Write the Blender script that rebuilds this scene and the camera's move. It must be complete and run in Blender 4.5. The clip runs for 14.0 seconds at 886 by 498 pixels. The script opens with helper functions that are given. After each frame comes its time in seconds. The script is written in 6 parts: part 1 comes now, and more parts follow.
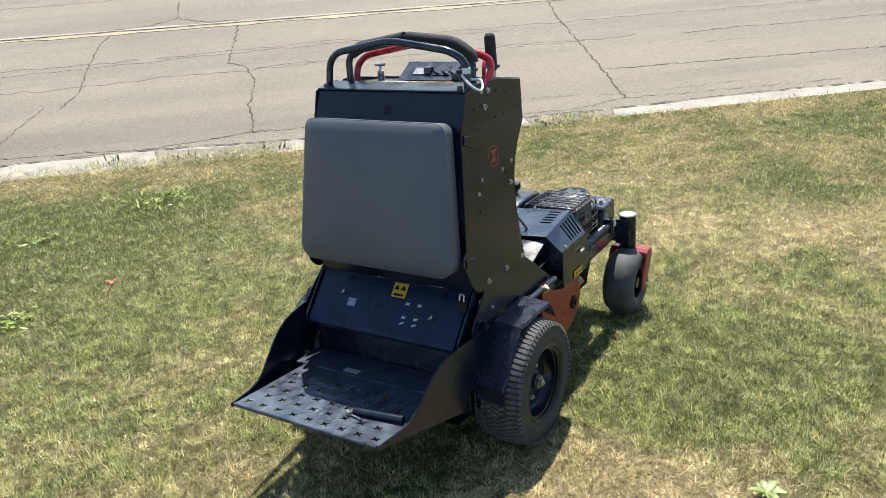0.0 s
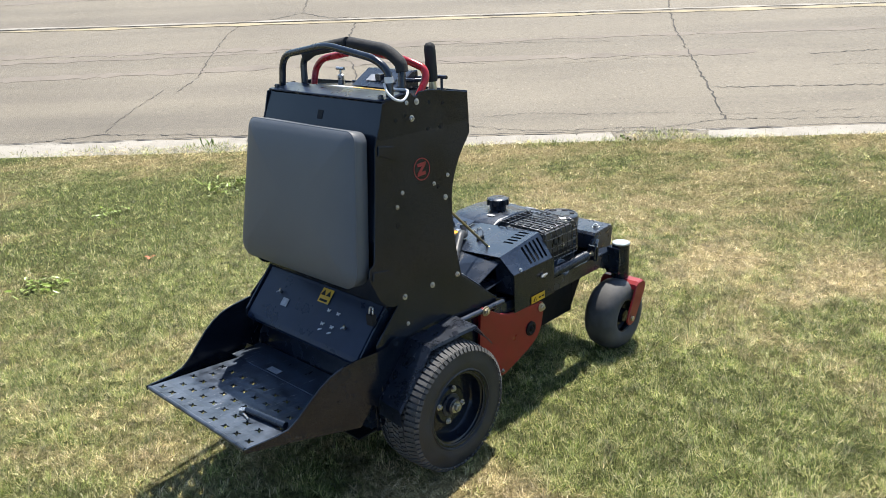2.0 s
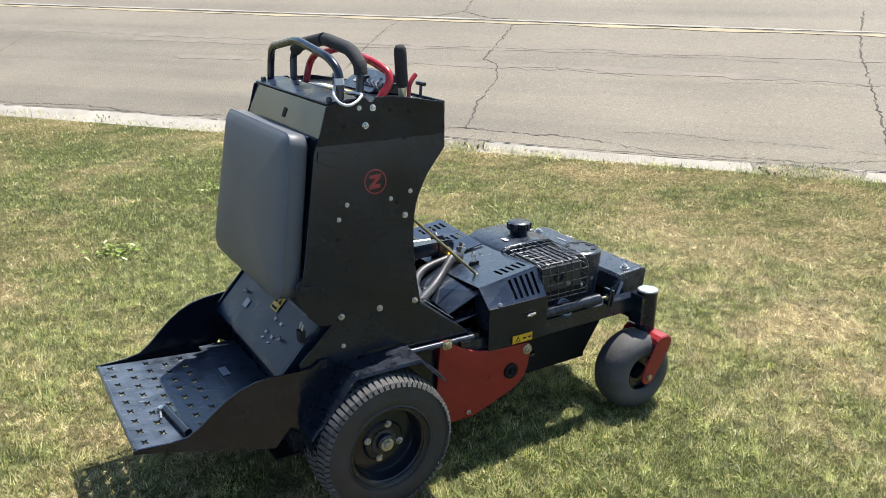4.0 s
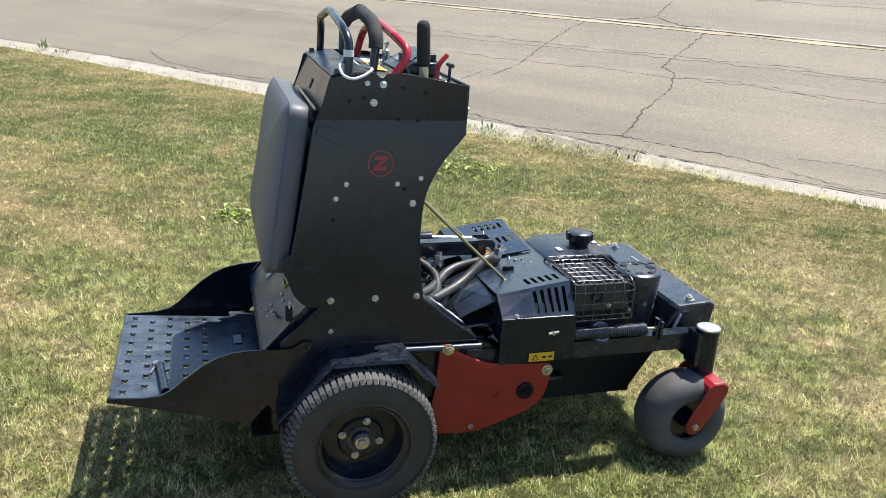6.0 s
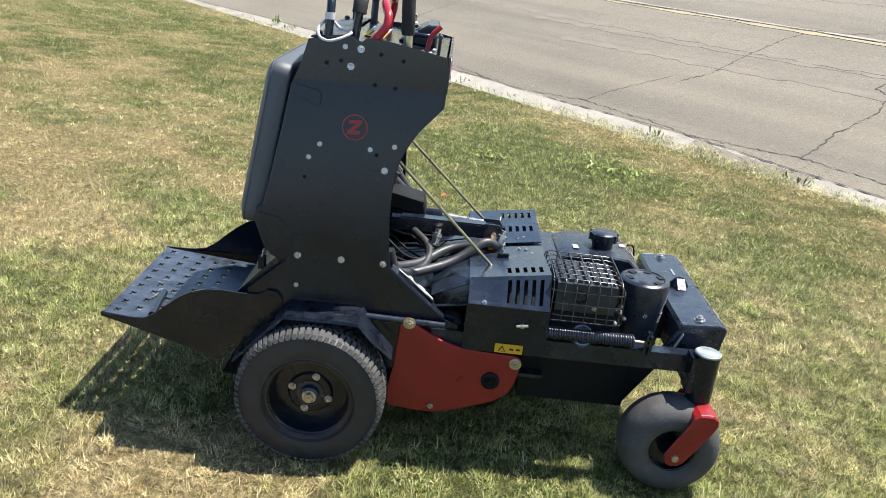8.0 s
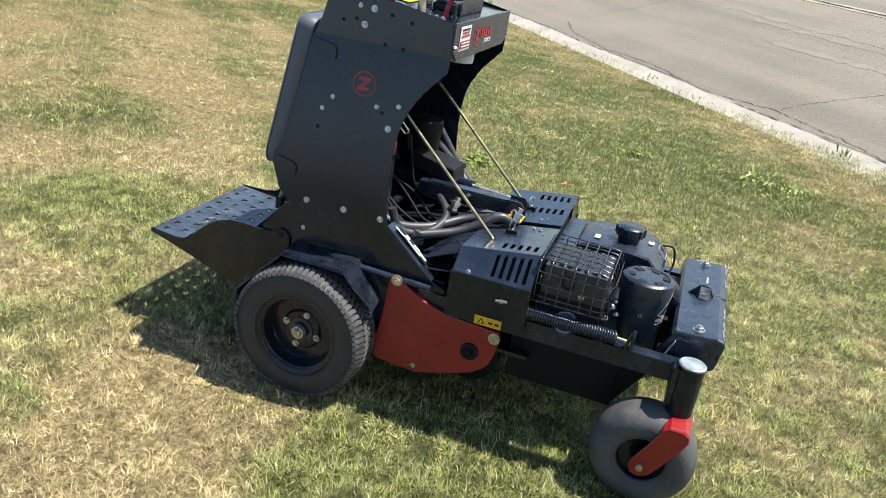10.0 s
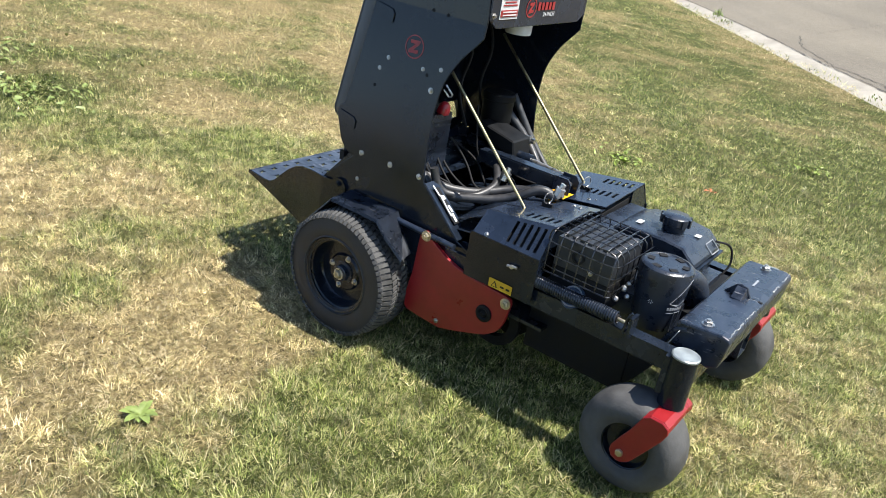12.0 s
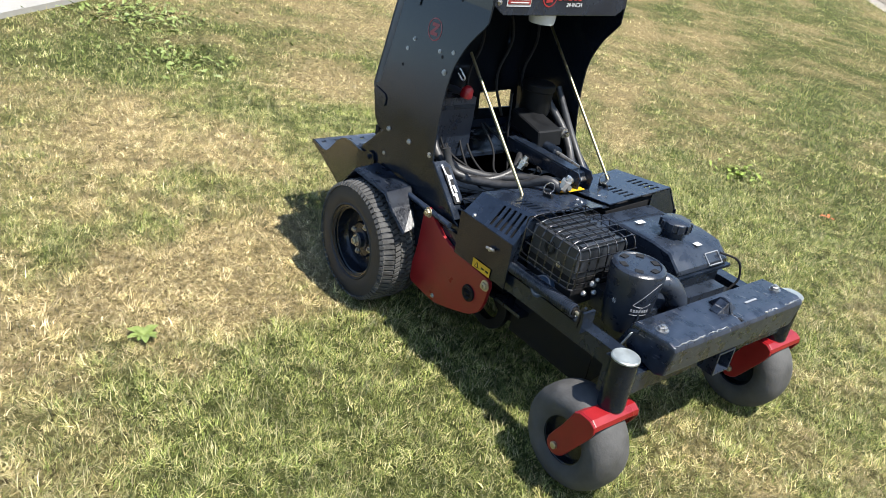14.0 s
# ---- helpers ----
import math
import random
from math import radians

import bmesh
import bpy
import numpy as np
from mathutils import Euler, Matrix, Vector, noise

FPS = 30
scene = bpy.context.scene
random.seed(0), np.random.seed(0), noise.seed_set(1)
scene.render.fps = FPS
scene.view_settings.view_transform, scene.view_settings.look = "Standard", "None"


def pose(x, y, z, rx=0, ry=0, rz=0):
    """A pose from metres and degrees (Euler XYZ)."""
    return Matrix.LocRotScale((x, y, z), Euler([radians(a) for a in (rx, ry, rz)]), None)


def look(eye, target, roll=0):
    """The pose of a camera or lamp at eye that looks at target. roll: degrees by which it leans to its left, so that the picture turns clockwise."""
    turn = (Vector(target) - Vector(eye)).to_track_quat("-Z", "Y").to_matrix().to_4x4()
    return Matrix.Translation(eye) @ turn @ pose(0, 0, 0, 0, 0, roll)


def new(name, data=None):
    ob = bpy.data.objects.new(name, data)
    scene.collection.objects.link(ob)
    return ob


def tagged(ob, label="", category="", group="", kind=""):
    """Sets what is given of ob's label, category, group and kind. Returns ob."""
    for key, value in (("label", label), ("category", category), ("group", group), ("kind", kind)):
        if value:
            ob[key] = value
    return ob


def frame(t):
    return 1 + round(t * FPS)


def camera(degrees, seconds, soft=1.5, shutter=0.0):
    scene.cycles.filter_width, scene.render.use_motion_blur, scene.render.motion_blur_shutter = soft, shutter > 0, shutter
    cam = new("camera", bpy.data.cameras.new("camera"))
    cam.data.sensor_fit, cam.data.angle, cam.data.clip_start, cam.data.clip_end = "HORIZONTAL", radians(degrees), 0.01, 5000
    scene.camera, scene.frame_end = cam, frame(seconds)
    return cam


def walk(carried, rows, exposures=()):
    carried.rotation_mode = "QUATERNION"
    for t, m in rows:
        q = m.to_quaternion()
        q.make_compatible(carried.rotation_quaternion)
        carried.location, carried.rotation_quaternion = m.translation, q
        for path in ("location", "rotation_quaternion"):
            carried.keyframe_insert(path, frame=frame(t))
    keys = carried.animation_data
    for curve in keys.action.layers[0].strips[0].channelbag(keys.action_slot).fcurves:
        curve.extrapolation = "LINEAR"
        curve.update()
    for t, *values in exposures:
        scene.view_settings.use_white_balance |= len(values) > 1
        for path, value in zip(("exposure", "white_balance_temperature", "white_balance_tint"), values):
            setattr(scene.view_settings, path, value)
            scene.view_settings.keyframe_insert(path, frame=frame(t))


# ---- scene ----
cam = camera(58.8, 14.0, soft=0.5)
PATH = [
    (0, (-1.909, -1.342, 1.435), (-0.334, -0.325, 0.739), -4.6),
    (0.5, (-1.814, -1.457, 1.432), (-0.284, -0.367, 0.745), -4.2),
    (1, (-1.718, -1.583, 1.426), (-0.241, -0.419, 0.745), -3.7),
    (1.5, (-1.6, -1.71, 1.415), (-0.181, -0.472, 0.741), -3.2),
    (2, (-1.466, -1.817, 1.408), (-0.112, -0.506, 0.74), -2.6),
    (2.5, (-1.316, -1.899, 1.389), (-0.034, -0.514, 0.725), -2.1),
    (2.7, (-1.254, -1.936, 1.399), (-0.006, -0.521, 0.735), -1.8),
    (4.8, (-0.643, -2.06, 1.36), (0.206, -0.371, 0.706), 1.7),
    (5, (-0.604, -2.067, 1.358), (0.207, -0.36, 0.702), 2.0),
    (5.5, (-0.482, -2.081, 1.345), (0.208, -0.324, 0.686), 2.8),
    (6, (-0.343, -2.105, 1.328), (0.22, -0.304, 0.665), 3.5),
    (6.5, (-0.18, -2.141, 1.319), (0.25, -0.307, 0.648), 4.2),
    (7, (-0.023, -2.169, 1.323), (0.271, -0.311, 0.642), 4.9),
    (7.5, (0.13, -2.188, 1.316), (0.287, -0.319, 0.624), 5.6),
    (8, (0.288, -2.189, 1.31), (0.308, -0.318, 0.604), 6.3),
    (8.2, (0.349, -2.179, 1.302), (0.313, -0.311, 0.59), 6.6),
    (10.3, (0.956, -2.12, 1.321), (0.365, -0.383, 0.524), 8.9),
    (10.5, (1.016, -2.095, 1.318), (0.363, -0.383, 0.517), 8.7),
    (11, (1.124, -2.058, 1.33), (0.359, -0.402, 0.509), 9.1),
    (11.5, (1.27, -2.036, 1.328), (0.385, -0.449, 0.492), 9.3),
    (12, (1.402, -1.996, 1.318), (0.404, -0.488, 0.465), 9.5),
    (12.5, (1.513, -1.937, 1.33), (0.418, -0.51, 0.456), 9.6),
    (13, (1.63, -1.849, 1.337), (0.446, -0.507, 0.444), 9.7),
    (13.5, (1.746, -1.751, 1.35), (0.475, -0.499, 0.446), 9.8),
    (14, (1.86, -1.665, 1.372), (0.521, -0.501, 0.449), 9.9),
]
# The machine stands on a grass bank that falls towards a level road. BANK carries machine
# coordinates (x ahead, y to its left, z off the turf) into the world.
ROAD_UP = Vector((-0.2017, -0.1595, 1.0)).normalized()
BANK = Matrix.Translation((0, 0, 1.014)) @ ROAD_UP.rotation_difference(Vector((0, 0, 1))).to_matrix().to_4x4()
walk(cam, [(t, BANK @ look(eye, target, roll)) for t, eye, target, roll in PATH])

# ---- light ----
SUN_M = Vector((0.41, 0.17, 1.0)).normalized()
sun_way = (BANK.to_3x3() @ SUN_M).normalized()
sun_elev = math.asin(sun_way.z)
sun_azim = math.atan2(sun_way.x, sun_way.y)
world = bpy.data.worlds.new("world")
scene.world = world
world.use_nodes = True
wn = world.node_tree.nodes
sky = wn.new("ShaderNodeTexSky")
sky.sky_type = "NISHITA"
sky.sun_disc = False
sky.sun_elevation = sun_elev
sky.sun_rotation = sun_azim
sky.dust_density = 0.3
sky.ozone_density = 1.6
world.node_tree.links.new(sky.outputs[0], wn["Background"].inputs[0])
wn["Background"].inputs[1].default_value = 0.110
sun_data = bpy.data.lights.new("sun", "SUN")
sun_data.energy = 5.0
sun_data.angle = radians(0.53)
sun_data.color = (1.0, 0.95, 0.87)
sun = new("sun", sun_data)
sun.rotation_mode = "QUATERNION"
sun.rotation_quaternion = sun_way.to_track_quat("Z", "Y")
scene.view_settings.exposure = 1.15


# ---- materials ----
def mat_base(name):
    m = bpy.data.materials.new(name)
    m.use_nodes = True
    return m, m.node_tree.nodes, m.node_tree.links, m.node_tree.nodes["Principled BSDF"]


def node(ns, kind, **sets):
    n = ns.new(kind)
    for k, v in sets.items():
        n.inputs[k.replace("_", " ")].default_value = v
    return n


def ramp(ns, stops):
    r = ns.new("ShaderNodeValToRGB")
    els = r.color_ramp.elements
    while len(els) < len(stops):
        els.new(0.5)
    for e, (p, c) in zip(els, stops):
        e.position = p
        e.color = (*c, 1) if len(c) == 3 else (c[0], c[0], c[0], 1)
    return r


def paint(name, col, rough, metal=0.0, wear=0.15, scale=18.0, bump=0.05, fine=220.0, coat=0.0, spread=0.12, spec=0.5, scratch=0.0):
    """A painted or moulded surface: two scales of tone, dust in the roughness, fine relief."""
    m, ns, ls, b = mat_base(name)
    tc = ns.new("ShaderNodeTexCoord")
    big = node(ns, "ShaderNodeTexNoise", Scale=scale, Detail=5.0, Roughness=0.6)
    small = node(ns, "ShaderNodeTexNoise", Scale=fine, Detail=3.0)
    ls.new(tc.outputs["Object"], big.inputs["Vector"])
    ls.new(tc.outputs["Object"], small.inputs["Vector"])
    lo = tuple(c * (1 - wear) for c in col)
    hi = tuple(min(1, c * (1 + wear) + 0.006 * wear) for c in col)
    r = ramp(ns, [(0.3, lo), (0.7, hi)])
    ls.new(big.outputs["Fac"], r.inputs["Fac"])
    if scratch:
        turn = ns.new("ShaderNodeMapping")
        turn.inputs["Rotation"].default_value = (0.3, 0.2, 0.7)
        turn.inputs["Scale"].default_value = (14.0, 120.0, 60.0)
        line = node(ns, "ShaderNodeTexNoise", Scale=1.0, Detail=4.0, Roughness=0.7)
        ls.new(tc.outputs["Object"], turn.inputs["Vector"])
        ls.new(turn.outputs[0], line.inputs["Vector"])
        cut = ramp(ns, [(0.63, (0.0,)), (0.70, (1.0,))])
        ls.new(line.outputs["Fac"], cut.inputs["Fac"])
        mixed = ns.new("ShaderNodeMix")
        mixed.data_type = "RGBA"
        ls.new(cut.outputs["Color"], mixed.inputs[0])
        ls.new(r.outputs["Color"], mixed.inputs[6])
        mixed.inputs[7].default_value = (scratch, scratch, scratch * 1.08, 1)
        ls.new(mixed.outputs[2], b.inputs["Base Color"])
    else:
        ls.new(r.outputs["Color"], b.inputs["Base Color"])
    rr = ramp(ns, [(0.3, (max(0.02, rough - spread),)), (0.75, (min(1, rough + spread),))])
    ls.new(big.outputs["Fac"], rr.inputs["Fac"])
    ls.new(rr.outputs["Color"], b.inputs["Roughness"])
    b.inputs["Metallic"].default_value = metal
    b.inputs["Coat Weight"].default_value = coat
    b.inputs["Specular IOR Level"].default_value = spec
    bp = node(ns, "ShaderNodeBump", Strength=bump, Distance=0.002)
    ls.new(small.outputs["Fac"], bp.inputs["Height"])
    ls.new(bp.outputs["Normal"], b.inputs["Normal"])
    return m


BLACK = paint("black_powder_coat", (0.0050, 0.0080, 0.0140), 0.19, bump=0.05, scale=9, fine=420, wear=0.3, spec=0.36, spread=0.06)
SHEET = paint("dusty_black_sheet", (0.0105, 0.0165, 0.0300), 0.27, bump=0.08, scale=11, fine=300, wear=0.4, spec=0.5, scratch=0.06)
SATIN = paint("black_satin_paint", (0.0080, 0.0124, 0.0215), 0.25, bump=0.10, scale=14, fine=300, wear=0.35, spec=0.45)
SCUFF = paint("scuffed_black_plate", (0.0120, 0.0178, 0.0310), 0.32, bump=0.15, scale=26, fine=160, wear=0.6, spec=0.5, scratch=0.16)
RED = paint("red_paint", (0.205, 0.007, 0.010), 0.36, bump=0.05, scale=11, wear=0.18)
RED_TUBE = paint("red_grip_paint", (0.30, 0.010, 0.018), 0.30, bump=0.04, scale=20, wear=0.2)
TYRE = paint("turf_tyre_rubber", (0.0175, 0.0175, 0.0190), 0.62, bump=0.5, scale=22, fine=190, wear=0.45)
TREAD = paint("dusty_tread_rubber", (0.058, 0.057, 0.055), 0.85, bump=0.5, scale=30, fine=160, wear=0.5)
SMOOTH_TYRE = paint("grey_caster_rubber", (0.052, 0.0515, 0.051), 0.75, bump=0.4, scale=20, fine=140, wear=0.35)
FOAM = paint("black_foam_grip", (0.012, 0.012, 0.013), 0.85, bump=0.7, scale=60, fine=500, wear=0.3)
PLASTIC = paint("black_plastic", (0.0125, 0.0175, 0.0280), 0.31, bump=0.25, scale=25, fine=350, wear=0.35, spec=0.5)
CONSOLE = paint("console_black", (0.0045, 0.0115, 0.0300), 0.34, bump=0.1, scale=12, fine=300, wear=0.3, spec=0.26)
RUBBER_HOSE = paint("grey_black_hose", (0.026, 0.026, 0.028), 0.48, bump=0.2, scale=40, fine=300, wear=0.4)
STEEL = paint("zinc_plated_steel", (0.42, 0.41, 0.395), 0.32, metal=0.9, bump=0.15, scale=60, fine=300, wear=0.25)
BRASS = paint("yellow_zinc", (0.46, 0.40, 0.28), 0.42, metal=0.85, bump=0.15, scale=60, fine=300, wear=0.3)
CAGE = paint("dark_bare_wire", (0.085, 0.085, 0.090), 0.32, metal=1.0, bump=0.1, scale=60, fine=300, wear=0.4)
ROD = paint("olive_zinc_rod", (0.30, 0.26, 0.15), 0.36, metal=0.9, bump=0.1, scale=40, fine=300, wear=0.25)
WHITE = paint("white_label", (0.50, 0.50, 0.50), 0.45, bump=0.03, wear=0.08, scale=30)
GREYLABEL = paint("silver_label", (0.22, 0.23, 0.25), 0.4, bump=0.03, wear=0.2, scale=90)
YELLOW = paint("yellow_label", (0.55, 0.32, 0.012), 0.45, bump=0.03, wear=0.12, scale=40)
# print ink, small dark parts, and the shade behind the cover slots
INK = paint("ink_and_dark_fill", (0.012, 0.012, 0.013), 0.7, bump=0.0, wear=0.1, spec=0.2)
# muffler black, its colour lifted to blue-grey in place of reflections
SHEEN_BLACK = paint("sheen_lifted_black", (0.021, 0.024, 0.029), 0.42, bump=0.35, scale=30, fine=220, wear=0.4)
MATTE = paint("matte_black", (0.0030, 0.0036, 0.0048), 0.6, bump=0.1, wear=0.3, spec=0.2)
STEP = paint("worn_step_plate", (0.034, 0.045, 0.064), 0.38, metal=0.25, bump=0.15, scale=22, fine=160, wear=0.6, spec=0.5, scratch=0.30)
RED_INK = paint("red_ink", (0.25, 0.015, 0.016), 0.45, bump=0.0, wear=0.15, scale=60)
DIM_RED = paint("dim_red_print", (0.21, 0.008, 0.011), 0.36, bump=0.02, wear=0.2, scale=60)
CHROME = paint("dull_cap", (0.30, 0.33, 0.33), 0.45, metal=0.6, bump=0.15, scale=35, fine=250, wear=0.2)
ALU = paint("cast_aluminium", (0.36, 0.36, 0.36), 0.5, metal=0.9, bump=0.5, scale=40, fine=200, wear=0.35)
BLUE = paint("blue_part", (0.022, 0.045, 0.085), 0.4, bump=0.1, wear=0.3, scale=50)
ORANGE = paint("orange_cap", (0.75, 0.33, 0.01), 0.45, wear=0.15)
FABRIC = paint("white_zip_tie", (0.50, 0.50, 0.52), 0.5, wear=0.1)


def vinyl():
    m, ns, ls, b = mat_base("grey_vinyl")
    tc = ns.new("ShaderNodeTexCoord")
    big = node(ns, "ShaderNodeTexNoise", Scale=4.0, Detail=4.0)
    grain = node(ns, "ShaderNodeTexVoronoi", Scale=420.0)
    ls.new(tc.outputs["Object"], big.inputs["Vector"])
    ls.new(tc.outputs["Object"], grain.inputs["Vector"])
    r = ramp(ns, [(0.3, (0.056, 0.063, 0.075)), (0.7, (0.070, 0.078, 0.090))])
    ls.new(big.outputs["Fac"], r.inputs["Fac"])
    ls.new(r.outputs["Color"], b.inputs["Base Color"])
    b.inputs["Roughness"].default_value = 0.52
    bp = node(ns, "ShaderNodeBump", Strength=0.18, Distance=0.001)
    ls.new(grain.outputs["Distance"], bp.inputs["Height"])
    ls.new(bp.outputs["Normal"], b.inputs["Normal"])
    return m


VINYL = vinyl()


def asphalt():
    m, ns, ls, b = mat_base("worn_asphalt")
    tc = ns.new("ShaderNodeTexCoord")
    co = tc.outputs["Object"]
    patch = node(ns, "ShaderNodeTexNoise", Scale=0.55, Detail=6.0, Roughness=0.55)
    stone = node(ns, "ShaderNodeTexVoronoi", Scale=95.0)
    grit = node(ns, "ShaderNodeTexNoise", Scale=240.0, Detail=2.0)
    pebble = node(ns, "ShaderNodeTexVoronoi", Scale=62.0)
    track = ns.new("ShaderNodeMapping")
    track.vector_type = "TEXTURE"
    track.inputs["Rotation"].default_value = (0, 0, radians(-51))
    track.inputs["Scale"].default_value = (9.0, 0.55, 1.0)
    streak = node(ns, "ShaderNodeTexNoise", Scale=1.0, Detail=4.0)
    for n in (patch, stone, grit, pebble):
        ls.new(co, n.inputs["Vector"])
    ls.new(co, track.inputs["Vector"])
    ls.new(track.outputs[0], streak.inputs["Vector"])
    base = ramp(ns, [(0.25, (0.150, 0.128, 0.094)), (0.75, (0.198, 0.171, 0.127))])
    ls.new(patch.outputs["Fac"], base.inputs["Fac"])
    st = ramp(ns, [(0.30, (0.74, 0.74, 0.76)), (0.55, (1.0, 1.0, 1.0))])
    ls.new(streak.outputs["Fac"], st.inputs["Fac"])
    gr = ramp(ns, [(0.3, (0.70, 0.70, 0.70)), (0.7, (1.2, 1.2, 1.2))])
    ls.new(grit.outputs["Fac"], gr.inputs["Fac"])
    # pale and dark pebbles worn out of the binder
    peb = ramp(ns, [(0.0, (0.56, 0.55, 0.55)), (0.16, (0.84, 0.84, 0.84)), (0.72, (1.0, 1.0, 1.0)), (0.90, (1.12, 1.12, 1.12)), (1.0, (1.60, 1.58, 1.54))])
    ls.new(pebble.outputs["Color"], peb.inputs["Fac"])
    m0 = ns.new("ShaderNodeMix")
    m0.data_type, m0.blend_type = "RGBA", "MULTIPLY"
    m0.inputs[0].default_value = 0.85
    m1 = ns.new("ShaderNodeMix")
    m1.data_type, m1.blend_type = "RGBA", "MULTIPLY"
    m1.inputs[0].default_value = 1.0
    ls.new(base.outputs[0], m1.inputs[6])
    ls.new(st.outputs[0], m1.inputs[7])
    m2 = ns.new("ShaderNodeMix")
    m2.data_type, m2.blend_type = "RGBA", "MULTIPLY"
    m2.inputs[0].default_value = 0.8
    ls.new(m1.outputs[2], m0.inputs[6])
    ls.new(peb.outputs[0], m0.inputs[7])
    ls.new(m0.outputs[2], m2.inputs[6])
    ls.new(gr.outputs[0], m2.inputs[7])
    ls.new(m2.outputs[2], b.inputs["Base Color"])
    b.inputs["Roughness"].default_value = 0.85
    bp = node(ns, "ShaderNodeBump", Strength=0.5, Distance=0.006)
    ls.new(stone.outputs["Distance"], bp.inputs["Height"])
    ls.new(bp.outputs["Normal"], b.inputs["Normal"])
    return m


def concrete(name, lo, hi):
    m, ns, ls, b = mat_base(name)
    tc = ns.new("ShaderNodeTexCoord")
    big = node(ns, "ShaderNodeTexNoise", Scale=2.2, Detail=8.0, Roughness=0.7)
    fine = node(ns, "ShaderNodeTexNoise", Scale=150.0, Detail=4.0)
    ls.new(tc.outputs["Object"], big.inputs["Vector"])
    ls.new(tc.outputs["Object"], fine.inputs["Vector"])
    r = ramp(ns, [(0.3, lo), (0.7, hi)])
    ls.new(big.outputs["Fac"], r.inputs["Fac"])
    ls.new(r.outputs[0], b.inputs["Base Color"])
    b.inputs["Roughness"].default_value = 0.9
    bp = node(ns, "ShaderNodeBump", Strength=0.5, Distance=0.004)
    ls.new(fine.outputs["Fac"], bp.inputs["Height"])
    ls.new(bp.outputs["Normal"], b.inputs["Normal"])
    return m


ASPHALT = asphalt()
KERB = concrete("pale_concrete", (0.200, 0.180, 0.146), (0.345, 0.318, 0.268))
WALKWAY = concrete("light_concrete", (0.22, 0.21, 0.19), (0.32, 0.31, 0.285))
CRACK = concrete("crack_dirt", (0.026, 0.023, 0.020), (0.070, 0.060, 0.050))
LINE_YELLOW = concrete("worn_yellow_paint", (0.215, 0.178, 0.115), (0.36, 0.305, 0.185))
LINE_PALE = concrete("worn_pale_paint", (0.20, 0.178, 0.145), (0.33, 0.305, 0.26))


def turf():
    """Soil and thatch under the blades, darkened for shaded gaps between tufts; 'dry' says how parched a place is."""
    m, ns, ls, b = mat_base("turf_soil_and_gap_shade")
    tc = ns.new("ShaderNodeTexCoord")
    at = ns.new("ShaderNodeAttribute")
    at.attribute_name = "dry"
    fine = node(ns, "ShaderNodeTexNoise", Scale=48.0, Detail=7.0, Roughness=0.82)
    ls.new(tc.outputs["Object"], fine.inputs["Vector"])
    green = ramp(ns, [(0.36, (0.014, 0.019, 0.005)), (0.54, (0.072, 0.088, 0.024)), (0.72, (0.23, 0.235, 0.082))])
    straw = ramp(ns, [(0.36, (0.055, 0.042, 0.018)), (0.54, (0.285, 0.222, 0.106)), (0.70, (0.62, 0.49, 0.27))])
    for r in (green, straw):
        ls.new(fine.outputs["Fac"], r.inputs["Fac"])
    mx = ns.new("ShaderNodeMix")
    mx.data_type = "RGBA"
    ls.new(at.outputs["Fac"], mx.inputs[0])
    ls.new(green.outputs[0], mx.inputs[6])
    ls.new(straw.outputs[0], mx.inputs[7])
    ls.new(mx.outputs[2], b.inputs["Base Color"])
    b.inputs["Roughness"].default_value = 0.95
    b.inputs["Specular IOR Level"].default_value = 0.1
    bp = node(ns, "ShaderNodeBump", Strength=1.0, Distance=0.03)
    ls.new(fine.outputs["Fac"], bp.inputs["Height"])
    ls.new(bp.outputs["Normal"], b.inputs["Normal"])
    return m


